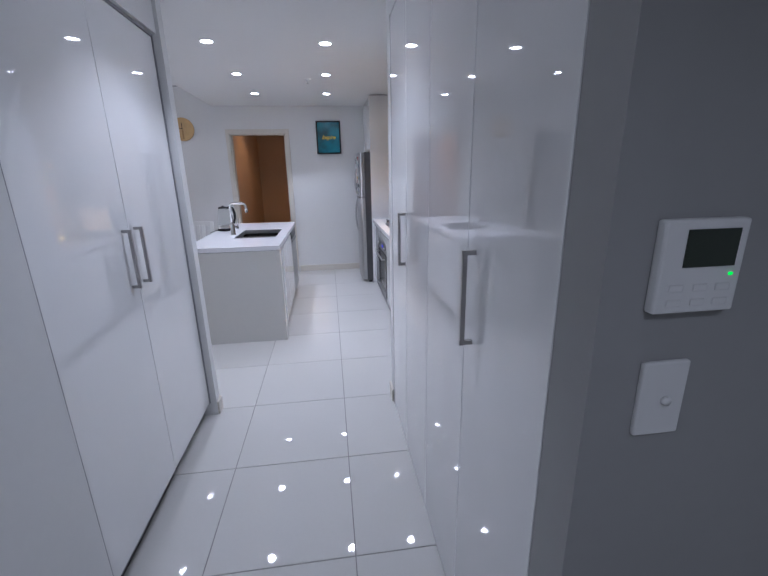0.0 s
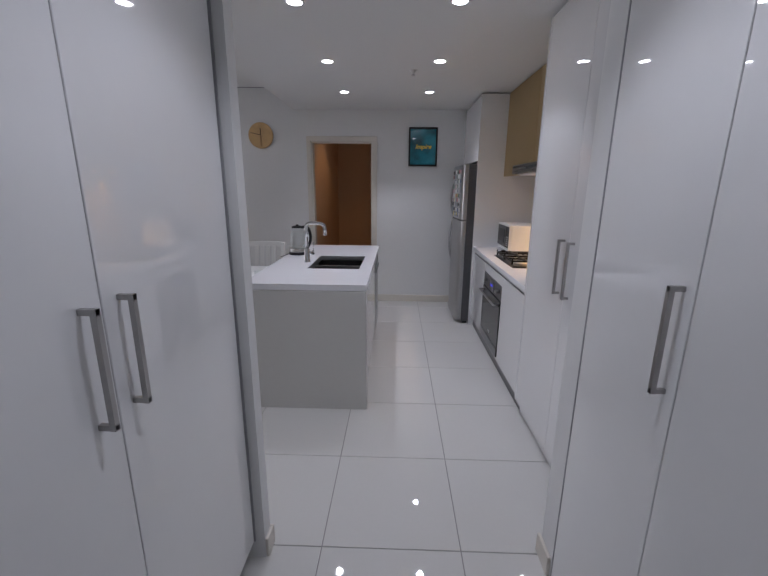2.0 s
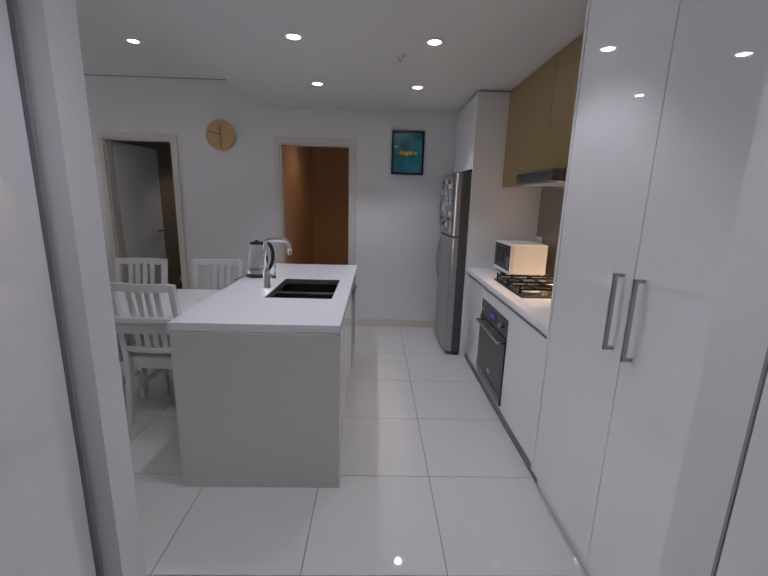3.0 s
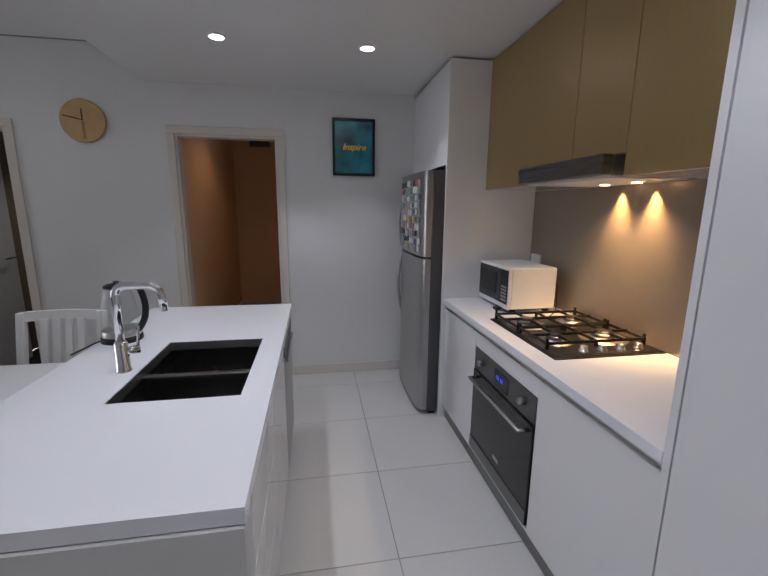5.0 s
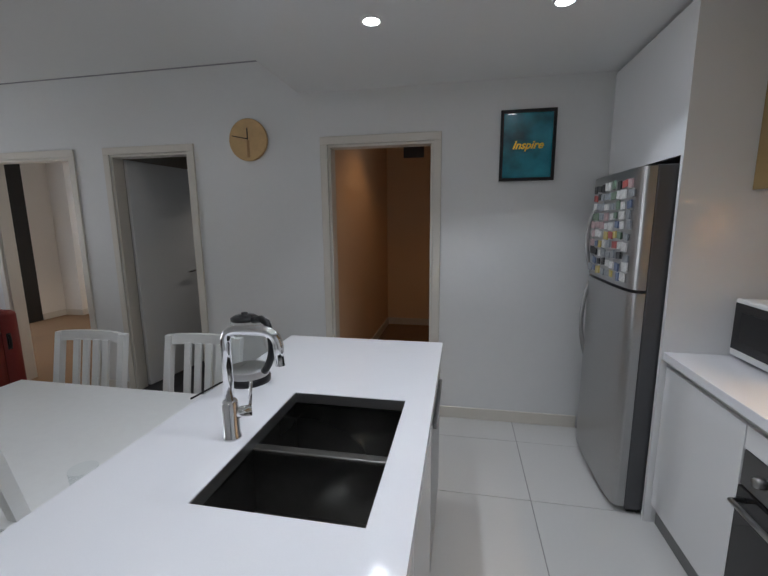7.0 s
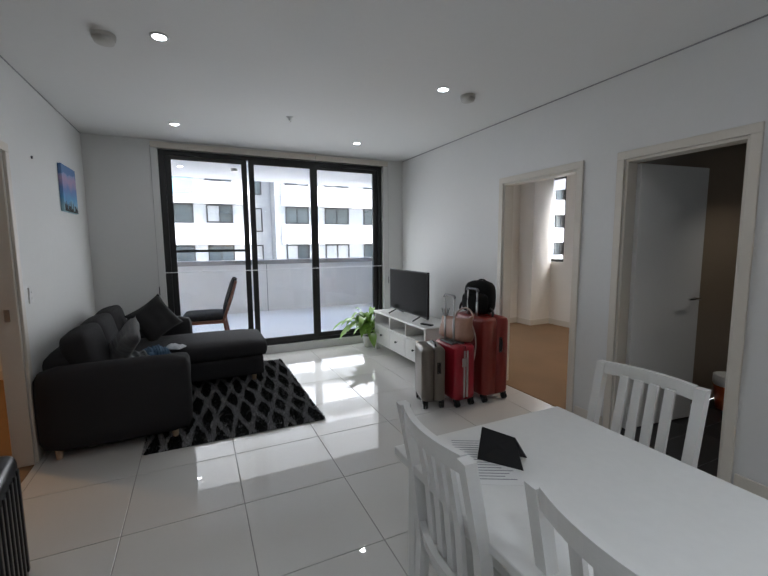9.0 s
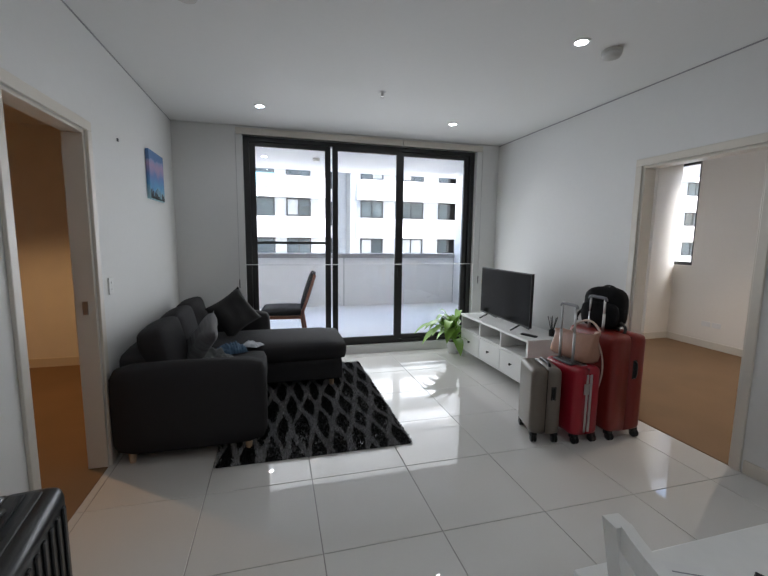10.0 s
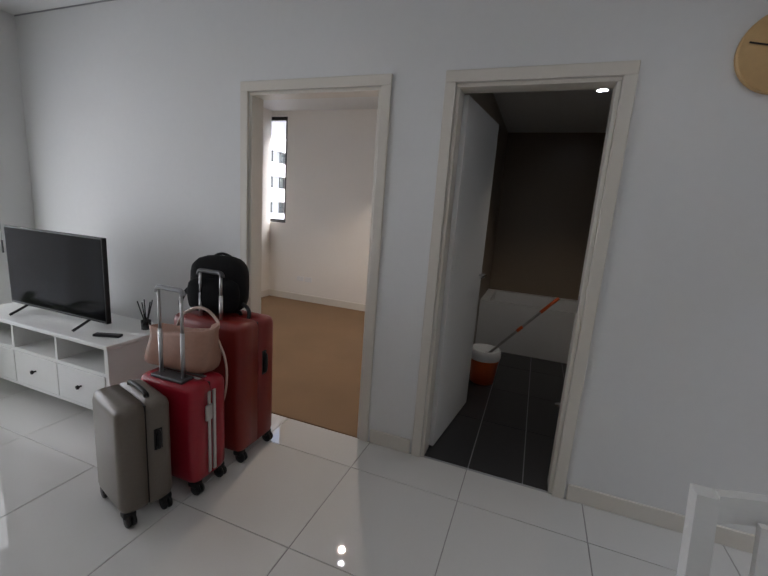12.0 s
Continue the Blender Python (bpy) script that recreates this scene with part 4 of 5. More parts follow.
def sofa():
    s = thing("sofa", "dark grey fabric corner sofa with a chaise", "sofa")
    # base, arms, back along the south wall; the chaise reaches north at the window end
    soft_box("base", (-6.28, -4.62, 2.50, 3.36, 0.065, 0.30), M_SOFA, s, 0.03)
    soft_box("arm", (-4.66, -4.46, 2.48, 3.42, 0.06, 0.64), M_SOFA, s, 0.08, 0.012)
    soft_box("arm", (-6.50, -6.30, 2.48, 3.42, 0.06, 0.64), M_SOFA, s, 0.08, 0.012)
    soft_box("back", (-6.32, -4.64, 2.48, 2.68, 0.25, 0.70), M_SOFA, s, 0.06, 0.01)
    soft_box("chaise_base", (-6.28, -5.50, 3.30, 4.12, 0.09, 0.30), M_SOFA, s, 0.03)
    soft_box("seat_cushion", (-5.49, -4.66, 2.66, 3.40, 0.28, 0.45), M_SOFA, s, 0.05, 0.02)
    soft_box("chaise_cushion", (-6.29, -5.50, 2.66, 4.16, 0.28, 0.46), M_SOFA, s, 0.06, 0.02)
    for x0, x1 in ((-6.28, -5.72), (-5.70, -5.20), (-5.18, -4.68)):
        c = soft_box("back_cushion", (-0.27, 0.27, -0.10, 0.08, 0, 0.40), M_SOFA, s, 0.045, 0.022)
        c.matrix_local = pose((x0 + x1) / 2, 2.76, 0.44, 12, 0, 0)
    for x, y in ((-4.53, 2.58), (-4.53, 3.30), (-6.42, 2.58), (-6.2, 4.02), (-5.6, 4.02)):
        lathe("leg", [(0.019, 0), (0.026, 0.092), (0, 0.092)], M_LEG, s, (x, y, 0.0), 16)
    return s


def pillow(name, label, m, size, material, puff=0.5):
    bm = bmesh.new()
    n = 14
    grid = {}
    for side in (1, -1):
        for i in range(n + 1):
            for j in range(n + 1):
                u, v = 2 * i / n - 1, 2 * j / n - 1
                t = ((1 - u ** 4) * (1 - v ** 4)) ** 0.5 * 0.07 * puff * 2
                pinch = 1 - 0.10 * (1 - u * u) * abs(v) ** 3 - 0.10 * (1 - v * v) * abs(u) ** 3
                wr = noise.noise(Vector((u * 2.2, v * 2.2, side + size))) * 0.02
                p = Vector((u * size / 2 * pinch, side * t + wr * (1 - max(abs(u), abs(v)) ** 4), v * size / 2 * pinch))
                grid[side, i, j] = bm.verts.new(p)
        for i in range(n):
            for j in range(n):
                bm.faces.new([grid[side, i, j], grid[side, i + 1, j], grid[side, i + 1, j + 1], grid[side, i, j + 1]])
    bmesh.ops.remove_doubles(bm, verts=bm.verts[:], dist=0.002)
    ob = mesh_ob(name, bm, material, None, True)
    ob.matrix_world = m
    return tagged(ob, label, "cushion")


sofa()
pillow("cushion", "dark creased square cushion propped on the sofa", pose(-6.03, 3.08, 0.69, 20, 30, -62), 0.40, M_CUSH)


def rug():
    m = bpy.data.materials.new("rug_pile")
    m.use_nodes = True
    n, l = m.node_tree.nodes, m.node_tree.links
    b = n["Principled BSDF"]
    b.inputs["Roughness"].default_value = 1
    b.inputs["Specular IOR Level"].default_value = 0.1
    at = n.new("ShaderNodeVertexColor")
    at.layer_name = "pile"
    l.new(at.outputs[0], b.inputs["Base Color"])
    x0, x1, y0, y1 = -6.26, -4.31, 3.10, 4.43
    rng = random.Random(5)
    verts, faces, cols = [], [], []

    def light(x, y):
        """Wavy light net on black: pairs of swaying lines along x."""
        lane = 2 * math.pi / 0.152
        s = 1.25 * math.sin(x * 2 * math.pi / 0.70 + 1.5 * noise.noise(Vector((x * 1.7, y * 3.5, 7))))
        wob = 0.9 * noise.noise(Vector((x * 4, y * 4, 0)))
        f1, f2 = math.cos(y * lane + s + wob), math.cos(y * lane + math.pi - s + wob)
        e = max(f1, f2)
        return e > 0.72 + 0.34 * noise.noise(Vector((x * 9, y * 9, 3)))

    for _ in range(70000):
        x, y = rng.uniform(x0, x1), rng.uniform(y0, y1)
        on = light(x, y)
        h = rng.uniform(0.016, 0.03) * (1.15 if on else 0.9)
        a, w = rng.uniform(0, 6.28), rng.uniform(0.003, 0.006)
        dx, dy = rng.gauss(0, 0.008), rng.gauss(0, 0.008)
        i = len(verts)
        c, s = math.cos(a) * w, math.sin(a) * w
        verts += [(x - c, y - s, 0.006), (x + c, y + s, 0.006), (x + dx, y + dy, h)]
        faces.append((i, i + 1, i + 2))
        v = rng.uniform(0.16, 0.42) if on else rng.uniform(0.004, 0.013)
        cols += [(v, v, v * 1.02, 1)] * 3
    me = bpy.data.meshes.new("pile")
    me.from_pydata(verts, [], faces)
    layer = me.color_attributes.new("pile", "FLOAT_COLOR", "POINT")
    layer.data.foreach_set("color", np.array(cols, dtype=np.float32).ravel())
    me.materials.append(m)
    r = thing("rug", "black shaggy rug with a pale grey wavy net pattern", "rug")
    boxes("backing", [(x0 + 0.01, x1 - 0.01, y0 + 0.01, y1 - 0.01, 0.0, 0.008)], M_BLACK, r)
    ob = new("pile", me)
    ob.parent = r
    tagged(ob, kind="stuff")


rug()


def tv_bench():
    t = thing("tv_bench", "white wooden television bench with three drawers and open shelves", "tv stand")
    x0, x1, y0, y1 = -6.26, -4.88, 5.75, 6.20
    H = 0.545
    boxes("top", [(x0 - 0.01, x1 + 0.01, y0 - 0.01, y1, H - 0.025, H)], M_WWOOD, t, 0.003, 1)
    boxes("body", [(x0, x0 + 0.03, y0, y1, 0.10, H - 0.0255), (x1 - 0.03, x1, y0, y1, 0.10, H - 0.0255), (x0 + 0.03, x1 - 0.03, y1 - 0.01, y1, 0.10, H - 0.0255), (x0 + 0.03, x1 - 0.03, y0, y1 - 0.01, 0.10, 0.12), (x0 + 0.03, x1 - 0.03, y0, y1 - 0.01, 0.345, 0.365)]
          + [(x0 + 0.03 + (x1 - x0 - 0.06) * k / 3 - 0.01, x0 + 0.03 + (x1 - x0 - 0.06) * k / 3 + 0.01, y0, y1 - 0.01, 0.365, H - 0.0255) for k in (1, 2)], M_WWOOD, t)
    for x in (x0, x1 - 0.045):
        for y in (y0, y1 - 0.045):
            boxes("leg", [(x, x + 0.045, y, y + 0.045, 0, 0.0995)], M_WWOOD, t, 0.003, 1)
    dw = (x1 - x0 - 0.06) / 3
    for k in range(3):
        a = x0 + 0.03 + k * dw
        d = boxes("drawer", [(a + 0.004, a + dw - 0.004, y0 - 0.004, y0 + 0.3, 0.123, 0.342)], M_WWOOD, t, 0.002, 1)
        kn = lathe("knob", [(0.006, 0), (0.006, 0.012), (0.014, 0.02), (0.012, 0.028), (0, 0.03)], M_BLACK, d, sides=16)
        kn.matrix_local = pose(a + dw / 2, y0 - 0.004, 0.24, 90, 0, 0)


def television():
    t = thing("television", "flat black television standing on the bench", "television")
    x0, x1, z0, z1, y = -6.07, -5.09, 0.60, 1.14, 5.90
    boxes("body", [(x0, x1, y, y + 0.03, z0, z1), (x0 + 0.15, x1 - 0.15, y + 0.03, y + 0.07, z0 + 0.05, z0 + 0.32)], M_BLACK, t, 0.003, 1)
    boxes("screen", [(x0 + 0.01, x1 - 0.01, y - 0.002, y - 0.0003, z0 + 0.018, z1 - 0.01)], M_TV, t)
    for x in (x0 + 0.17, x1 - 0.17):
        tube("foot", [(x, y - 0.1, 0.554), (x, y + 0.015, 0.606), (x, y + 0.12, 0.554)], 0.009, M_BLACK, t, 8)


tv_bench()
television()


def suitcase(name, label, m, w, d, h, material, trim, handle_up=0.0, ribs=False, band=False):
    """A hard-shell case that stands on four wheels; its front faces -y."""
    s = thing(name, label, "suitcase", "suitcases by the doorway")
    r = min(0.045, d * 0.22)
    for a, c in ((-d / 2, -0.004), (0.004, d / 2)):
        bm = bmesh.new()
        box(bm, -w / 2, w / 2, a, c, 0.055, h)
        outer = -d / 2 if a < -0.01 else d / 2
        inner = c if a < -0.01 else a
        edges = [e for e in bm.edges if not all(abs(v.co.y - inner) < 1e-5 for v in e.verts)]
        bmesh.ops.bevel(bm, geom=edges, offset=r, segments=5, affect="EDGES", profile=0.55)
        bmesh.ops.bevel(bm, geom=[e for e in bm.edges if all(abs(v.co.y - inner) < 1e-5 for v in e.verts)], offset=0.004, segments=2, affect="EDGES")
        mesh_ob("shell", bm, material, s, True)
    boxes("seam", [(-w / 2 + 0.012, w / 2 - 0.012, -0.005, 0.005, 0.075, h - 0.012)], M_BLACK, s)
    if ribs:
        n = 7
        for side in (-1, 1):
            boxes("rib", [(-w * 0.36 + w * 0.72 * i / (n - 1) - 0.012, -w * 0.36 + w * 0.72 * i / (n - 1) + 0.012, side * (d / 2 + 0.003) - 0.005, side * (d / 2 + 0.003) + 0.005, 0.12, h - 0.06) for i in range(n)], material, s, 0.004, 2)
        for y in (-d * 0.3, -d * 0.15, d * 0.15, d * 0.3):
            boxes("rib", [(-w * 0.38, w * 0.38, y - 0.011, y + 0.011, h - 0.003, h + 0.007)], material, s, 0.004, 2)
    if band:
        for y in (-0.016, 0.016):
            boxes("band", [(-w / 2 - 0.006, -w / 2 + 0.01, y - 0.009, y + 0.009, 0.09, h - 0.05), (w / 2 - 0.01, w / 2 + 0.006, y - 0.009, y + 0.009, 0.09, h - 0.05), (-w / 2 + 0.05, w / 2 - 0.05, y - 0.009, y + 0.009, h - 0.008, h + 0.004)], trim, s, 0.003, 1)
        boxes("latch", [(w / 2, w / 2 + 0.014, -0.045, -0.004, h * 0.66, h * 0.80)], trim, s, 0.006, 2)
        boxes("handle_base", [(-0.10, 0.10, -d / 2 + 0.012, -d / 2 + 0.085, h - 0.006, h + 0.012)], M_DGREY, s, 0.006, 2)
    else:
        tube("side_handle", [(w / 2 - 0.004, 0.045, h * 0.60)] + arc((w / 2 + 0.012, 0.045, h * 0.615), (w / 2 + 0.012, 0.045, h * 0.735), (w / 2 + 0.018, 0.045, h * 0.675)) + [(w / 2 - 0.004, 0.045, h * 0.75)], 0.010, M_BLACK, s, 8)
        boxes("handle_recess", [(w / 2 - 0.004, w / 2 + 0.003, 0.027, 0.063, h * 0.585, h * 0.765)], M_BLACK, s, 0.002, 1)
    for x in (-w / 2 + 0.035, w / 2 - 0.035):
        for y in (-d / 2 + 0.035, d / 2 - 0.035):
            out = 1 if x > 0 else -1
            for k in (-1, 1):
                wl = lathe("wheel", [(0, -0.008), (0.026, -0.008), (0.030, -0.004), (0.030, 0.004), (0.026, 0.008), (0, 0.008)], M_BLACK, s, sides=20)
                wl.matrix_local = pose(x + out * 0.014, y + k * 0.011, 0.030, 90, 0, 0)
            soft_box("wheel_mount", (x - 0.026, x + 0.026, y - 0.026, y + 0.026, 0.038, 0.075), M_BLACK, s, 0.012, 0.0)
    tube("top_handle", [(-0.09, 0.03, h - 0.004)] + arc((-0.085, 0.03, h + 0.012), (0.085, 0.03, h + 0.012), (0, 0.03, h + 0.028)) + [(0.09, 0.03, h - 0.004)], 0.011, M_BLACK, s, 8)
    rod = -d / 2 + 0.05
    if handle_up:
        for x in (-0.07, 0.07):
            tube("pull_rod", [(x, rod, h - 0.02), (x, rod, h + handle_up * 0.55)], 0.010, M_ALU, s, 10)
            tube("pull_rod", [(x, rod, h + handle_up * 0.5), (x, rod, h + handle_up)], 0.0075, M_ALU, s, 10)
        tube("pull_grip", arc((-0.082, rod, h + handle_up - 0.012), (-0.06, rod, h + handle_up + 0.012), (-0.08, rod, h + handle_up + 0.012), 4) + arc((0.06, rod, h + handle_up + 0.012), (0.082, rod, h + handle_up - 0.012), (0.08, rod, h + handle_up + 0.012), 4), 0.0115, M_DGREY if not band else M_STRIP, s, 10)
    s.matrix_basis = m
    return s


M_TAUPE = mat("taupe_shell", (0.155, 0.13, 0.105), 0.32, vary=0.08, grain=80)
M_REDP = mat("pink_red_shell", (0.32, 0.010, 0.024), 0.3, vary=0.08, grain=80)
M_RED = mat("dark_red_shell", (0.19, 0.014, 0.010), 0.4, vary=0.1, grain=80)
M_BSHELL = mat("black_shell", (0.012, 0.012, 0.013), 0.3, vary=0.1)
suitcase("suitcase", "taupe hard-shell cabin suitcase on four wheels", pose(-4.243, 5.413, 0, 0, 0, -16.6), 0.31, 0.22, 0.555, M_TAUPE, M_DGREY)
suitcase("suitcase", "pink-red hard-shell cabin suitcase with its handle pulled out", pose(-4.195, 5.652, 0, 0, 0, 0), 0.36, 0.22, 0.57, M_REDP, M_ALU, 0.42, False, True)
suitcase("suitcase", "large dark red suitcase standing by the doorway", pose(-4.24, 5.985, 0, 0, 0, 0), 0.48, 0.30, 0.79, M_RED, M_BLACK, 0.24)
suitcase("suitcase", "black ribbed suitcase standing by the doorway", pose(-3.02, 2.68, 0, 0, 0, 8), 0.46, 0.30, 0.63, M_BSHELL, M_BLACK, 0.0, True)
tag = thing("luggage_tag", "white luggage tag on the black suitcase", "tag")
boxes("card", [(-0.045, 0.045, -0.012, 0.012, 0, 0.004)], M_WPLAST, tag, 0.001, 1)
tag.matrix_basis = pose(-2.97, 2.60, 0.638, 0, 0, 20)


def tote_bag():
    b = thing("tote_bag", "tan leather tote bag resting on the pink-red suitcase", "bag")
    m = mat("tan_leather", (0.38, 0.21, 0.15), 0.4, vary=0.12, grain=60, bump=0.3, bump_scale=120)
    bm = bmesh.new()
    n, rings = 48, []
    prof = ((0.165, 0.060, 0.0), (0.180, 0.078, 0.012), (0.187, 0.083, 0.04), (0.186, 0.080, 0.08), (0.183, 0.072, 0.12), (0.182, 0.060, 0.16), (0.184, 0.048, 0.195), (0.188, 0.042, 0.222), (0.182, 0.036, 0.222), (0.176, 0.034, 0.19))
    for k, (hw, hd, z) in enumerate(prof):
        ring = []
        for i in range(n):
            a = 2 * math.pi * i / n
            c, s = math.cos(a), math.sin(a)
            x = hw * abs(c) ** 0.3 * (1 if c > 0 else -1)
            y = hd * abs(s) ** 0.4 * (1 if s > 0 else -1)
            u = x / hw
            p = Vector((x + 0.025 * z / 0.22, y - 0.02 * z / 0.22, z * (1 - 0.14 * (1 - u * u) + 0.10 * u)))
            fold = noise.noise_vector(Vector((x * 9, y * 9 + 3, z * 6))) * 0.02 + noise.noise_vector(Vector((x * 30, y * 22, z * 14))) * 0.006
            ring.append(bm.verts.new(p + fold * (k > 0) * (0.4 + z / 0.3)))
        rings.append(ring)
    for a, c in zip(rings, rings[1:]):
        for i in range(n):
            bm.faces.new((a[i], a[(i + 1) % n], c[(i + 1) % n], c[i]))
    bm.faces.new(rings[0][::-1])
    bm.faces.new(rings[-1])
    mesh_ob("body", bm, m, b, True)
    pale = mat("pale_strap", (0.5, 0.38, 0.32), 0.5, vary=0.08)
    tube("handle", [(-0.09, 0.04, 0.17)] + arc((-0.07, 0.05, 0.24), (0.16, 0.05, 0.24), (0.05, 0.06, 0.36), 12) + arc((0.17, 0.04, 0.22), (0.10, 0.03, 0.18), (0.16, 0.03, 0.18), 6), 0.008, pale, b, 8)
    tube("strap", [(0.19, 0.02, 0.16)] + arc((0.205, 0.03, 0.12), (0.215, 0.05, -0.18), (0.26, 0.05, 0.0), 10) + [(0.19, 0.06, -0.17)], 0.006, pale, b, 8)
    b.matrix_basis = pose(-4.25, 5.70, 0.576, -6, 0, 4)


def backpack():
    b = thing("backpack", "black fabric backpack on top of the large red suitcase", "backpack")
    m = mat("black_nylon", (0.007, 0.007, 0.008), 0.8, spec=0.2, vary=0.2, grain=300, bump=0.3, bump_scale=500)
    o = soft_box("body", (-0.145, 0.145, -0.085, 0.085, 0.0, 0.30), m, b, 0.07, 0.015)
    o2 = soft_box("pocket", (-0.13, 0.13, -0.12, -0.06, 0.02, 0.19), m, b, 0.03, 0.015)
    tube("grab_loop", arc((-0.05, 0.03, 0.30), (0.06, 0.03, 0.30), (0.0, 0.03, 0.345), 8), 0.008, M_BLACK, b, 8)
    tube("strap", [(-0.15, 0.07, 0.2)] + arc((-0.19, 0.06, 0.12), (-0.24, 0.02, 0.005), (-0.26, 0.03, 0.05), 8), 0.013, M_BLACK, b, 8)
    tube("strap", arc((0.15, -0.06, 0.06), (0.2, -0.10, 0.0), (0.2, -0.07, 0.04), 8) + [(0.19, -0.155, -0.06), (0.185, -0.156, -0.17)], 0.011, M_BLACK, b, 8)
    b.matrix_basis = pose(-4.30, 6.02, 0.795, 0, 0, 20)


tote_bag()
backpack()


def plant():
    p = thing("potted_plant", "leafy green arching houseplant on the floor by the window", "plant")
    rng = random.Random(11)
    cx, cy = -6.40, 5.72
    lathe("pot", [(0.0, 0), (0.07, 0), (0.095, 0.15), (0.1, 0.16), (0.092, 0.16), (0.085, 0.14), (0, 0.14)], M_WPLAST, p, (cx, cy, 0), 28)
    lathe("soil", [(0.086, 0), (0, 0.005)], M_SOIL, p, (cx, cy, 0.141), 20)
    for k in range(44):
        a = rng.uniform(0, 6.28)
        up = rng.uniform(0.18, 0.52)
        r = rng.uniform(0.2, 0.55)
        d = Vector((math.cos(a), math.sin(a), 0))
        if d.x < 0:
            d.x *= 0.3
        if k < 16:
            d, r, up = Vector((0.45, -1.0, 0)).normalized().lerp(d, 0.4), rng.uniform(0.38, 0.66), rng.uniform(0.30, 0.50)
        if d.y > 0:
            d.y *= 0.45
        s = Vector((cx, cy, 0.14))
        tip = s + d * r + Vector((0, 0, up - r * (rng.uniform(0.25, 0.5) if k < 16 else rng.uniform(0.3, 0.9))))
        tip.z = max(tip.z, 0.03)
        tip.x = max(tip.x, -6.57)
        mid = s + d * r * 0.5 + Vector((0, 0, up))
        mid.x = max(mid.x, -6.57)
        pts = arc(s, tip, mid, 9)
        bm = bmesh.new()
        w = rng.uniform(0.03, 0.052)
        prev = None
        side = Vector((-d.y, d.x, 0)).normalized()
        for i, q in enumerate(pts):
            t = i / 9
            hw = w * (0.12 + 1.2 * max(0, math.sin(math.pi * min(1, max(0, (t - 0.25) / 0.75)))) ** 0.8) if t > 0.25 else 0.004
            if i == 9:
                hw = 0.0015
            row = [bm.verts.new(q - side * hw + Vector((0, 0, hw * 0.35))), bm.verts.new(q), bm.verts.new(q + side * hw + Vector((0, 0, hw * 0.35)))]
            if prev:
                bm.faces.new((prev[0], prev[1], row[1], row[0]))
                bm.faces.new((prev[1], prev[2], row[2], row[1]))
            prev = row
        mesh_ob("leaf", bm, M_LEAF, p, True)


plant()


# ---- small things ----
def sprinkler(x, y, z):
    s = thing("sprinkler", "small white ceiling sprinkler head", "sprinkler", "sprinkler heads")
    lathe("plate", [(0.035, 0), (0.03, -0.006), (0.012, -0.008), (0.012, -0.025), (0, -0.025)], M_WPLAST, s, (x, y, z), 20)
    lathe("deflector", [(0, -0.038), (0.016, -0.038), (0.016, -0.035), (0.005, -0.034), (0.005, -0.025)], M_CHROME, s, (x, y, z), 16)


def smoke_alarm(x, y, z):
    s = thing("smoke_alarm", "round white ceiling smoke alarm or domed balcony fitting", "smoke alarm", "smoke alarms")
    lathe("body", [(0.062, 0), (0.062, -0.014), (0.055, -0.018), (0.055, -0.022), (0.06, -0.024), (0.05, -0.045), (0.02, -0.05), (0, -0.05)], M_ALARM, s, (x, y, z), 32)


sprinkler(-0.03, 4.68, KZ)
sprinkler(-5.17, 4.40, LZ)
smoke_alarm(-4.02, 5.63, LZ)
smoke_alarm(-4.09, 3.10, LZ)
# domed fitting of the balcony soffit, no alarm; it shares the alarm's body
smoke_alarm(-8.8, 4.2, 2.80)


def switch_plate(name, label, cat, x0, x1, y0, y1, z0, z1, axis, out):
    s = thing(name, label, cat)
    boxes("plate", [(x0, x1, y0, y1, z0, z1)], M_WPLAST, s, 0.002, 1)
    for k in (0.3, 0.7):
        z = z0 + (z1 - z0) * k
        c = (x0 + x1) / 2
        boxes("rocker", [(c - 0.006, c + 0.006, (y1 if out > 0 else y0 - 0.003), (y1 + 0.003 if out > 0 else y0), z - 0.008, z + 0.008)], M_WPLAST, s)


switch_plate("light_switch", "white double light switch beside the doorway", "switch", -4.77, -4.70, SY, SY + 0.009, 1.08, 1.19, "y", 1)
for x in (-5.92, -5.78):
    switch_plate("power_outlet", "white wall power outlet above the bedroom skirting", "outlet", x, x + 0.115, 9.291, 9.2995, 0.30, 0.37, "y", -1)
n = thing("wall_hook", "small grey picture hook in the wall", "hook")
boxes("hook", [(-5.05, -5.03, SY, SY + 0.008, 2.12, 2.14)], M_DGREY, n)

r = thing("remote_control", "black television remote control on the bench", "remote")
o = boxes("body", [(-0.08, 0.08, -0.022, 0.022, 0, 0.016)], M_BLACK, r, 0.004, 2)
for k in range(6):
    boxes("button", [(-0.06 + k * 0.022, -0.048 + k * 0.022, -0.012, 0.012, 0.0162, 0.018)], M_DGREY, r)
r.matrix_basis = pose(-5.03, 5.86, 0.5455, 0, 0, 22)

d = thing("reed_diffuser", "dark reed diffuser jar with black sticks", "diffuser")
lathe("jar", [(0, 0), (0.03, 0), (0.03, 0.06), (0.015, 0.066), (0.015, 0.075), (0, 0.075)], M_BGLASS, d, (0, 0, 0), 20)
for k in range(5):
    a = k * 1.3
    tube("stick", [(0.004 * math.cos(a), 0.004 * math.sin(a), 0.03), (0.045 * math.cos(a), 0.045 * math.sin(a), 0.19)], 0.0035, M_BLACK, d, 6)
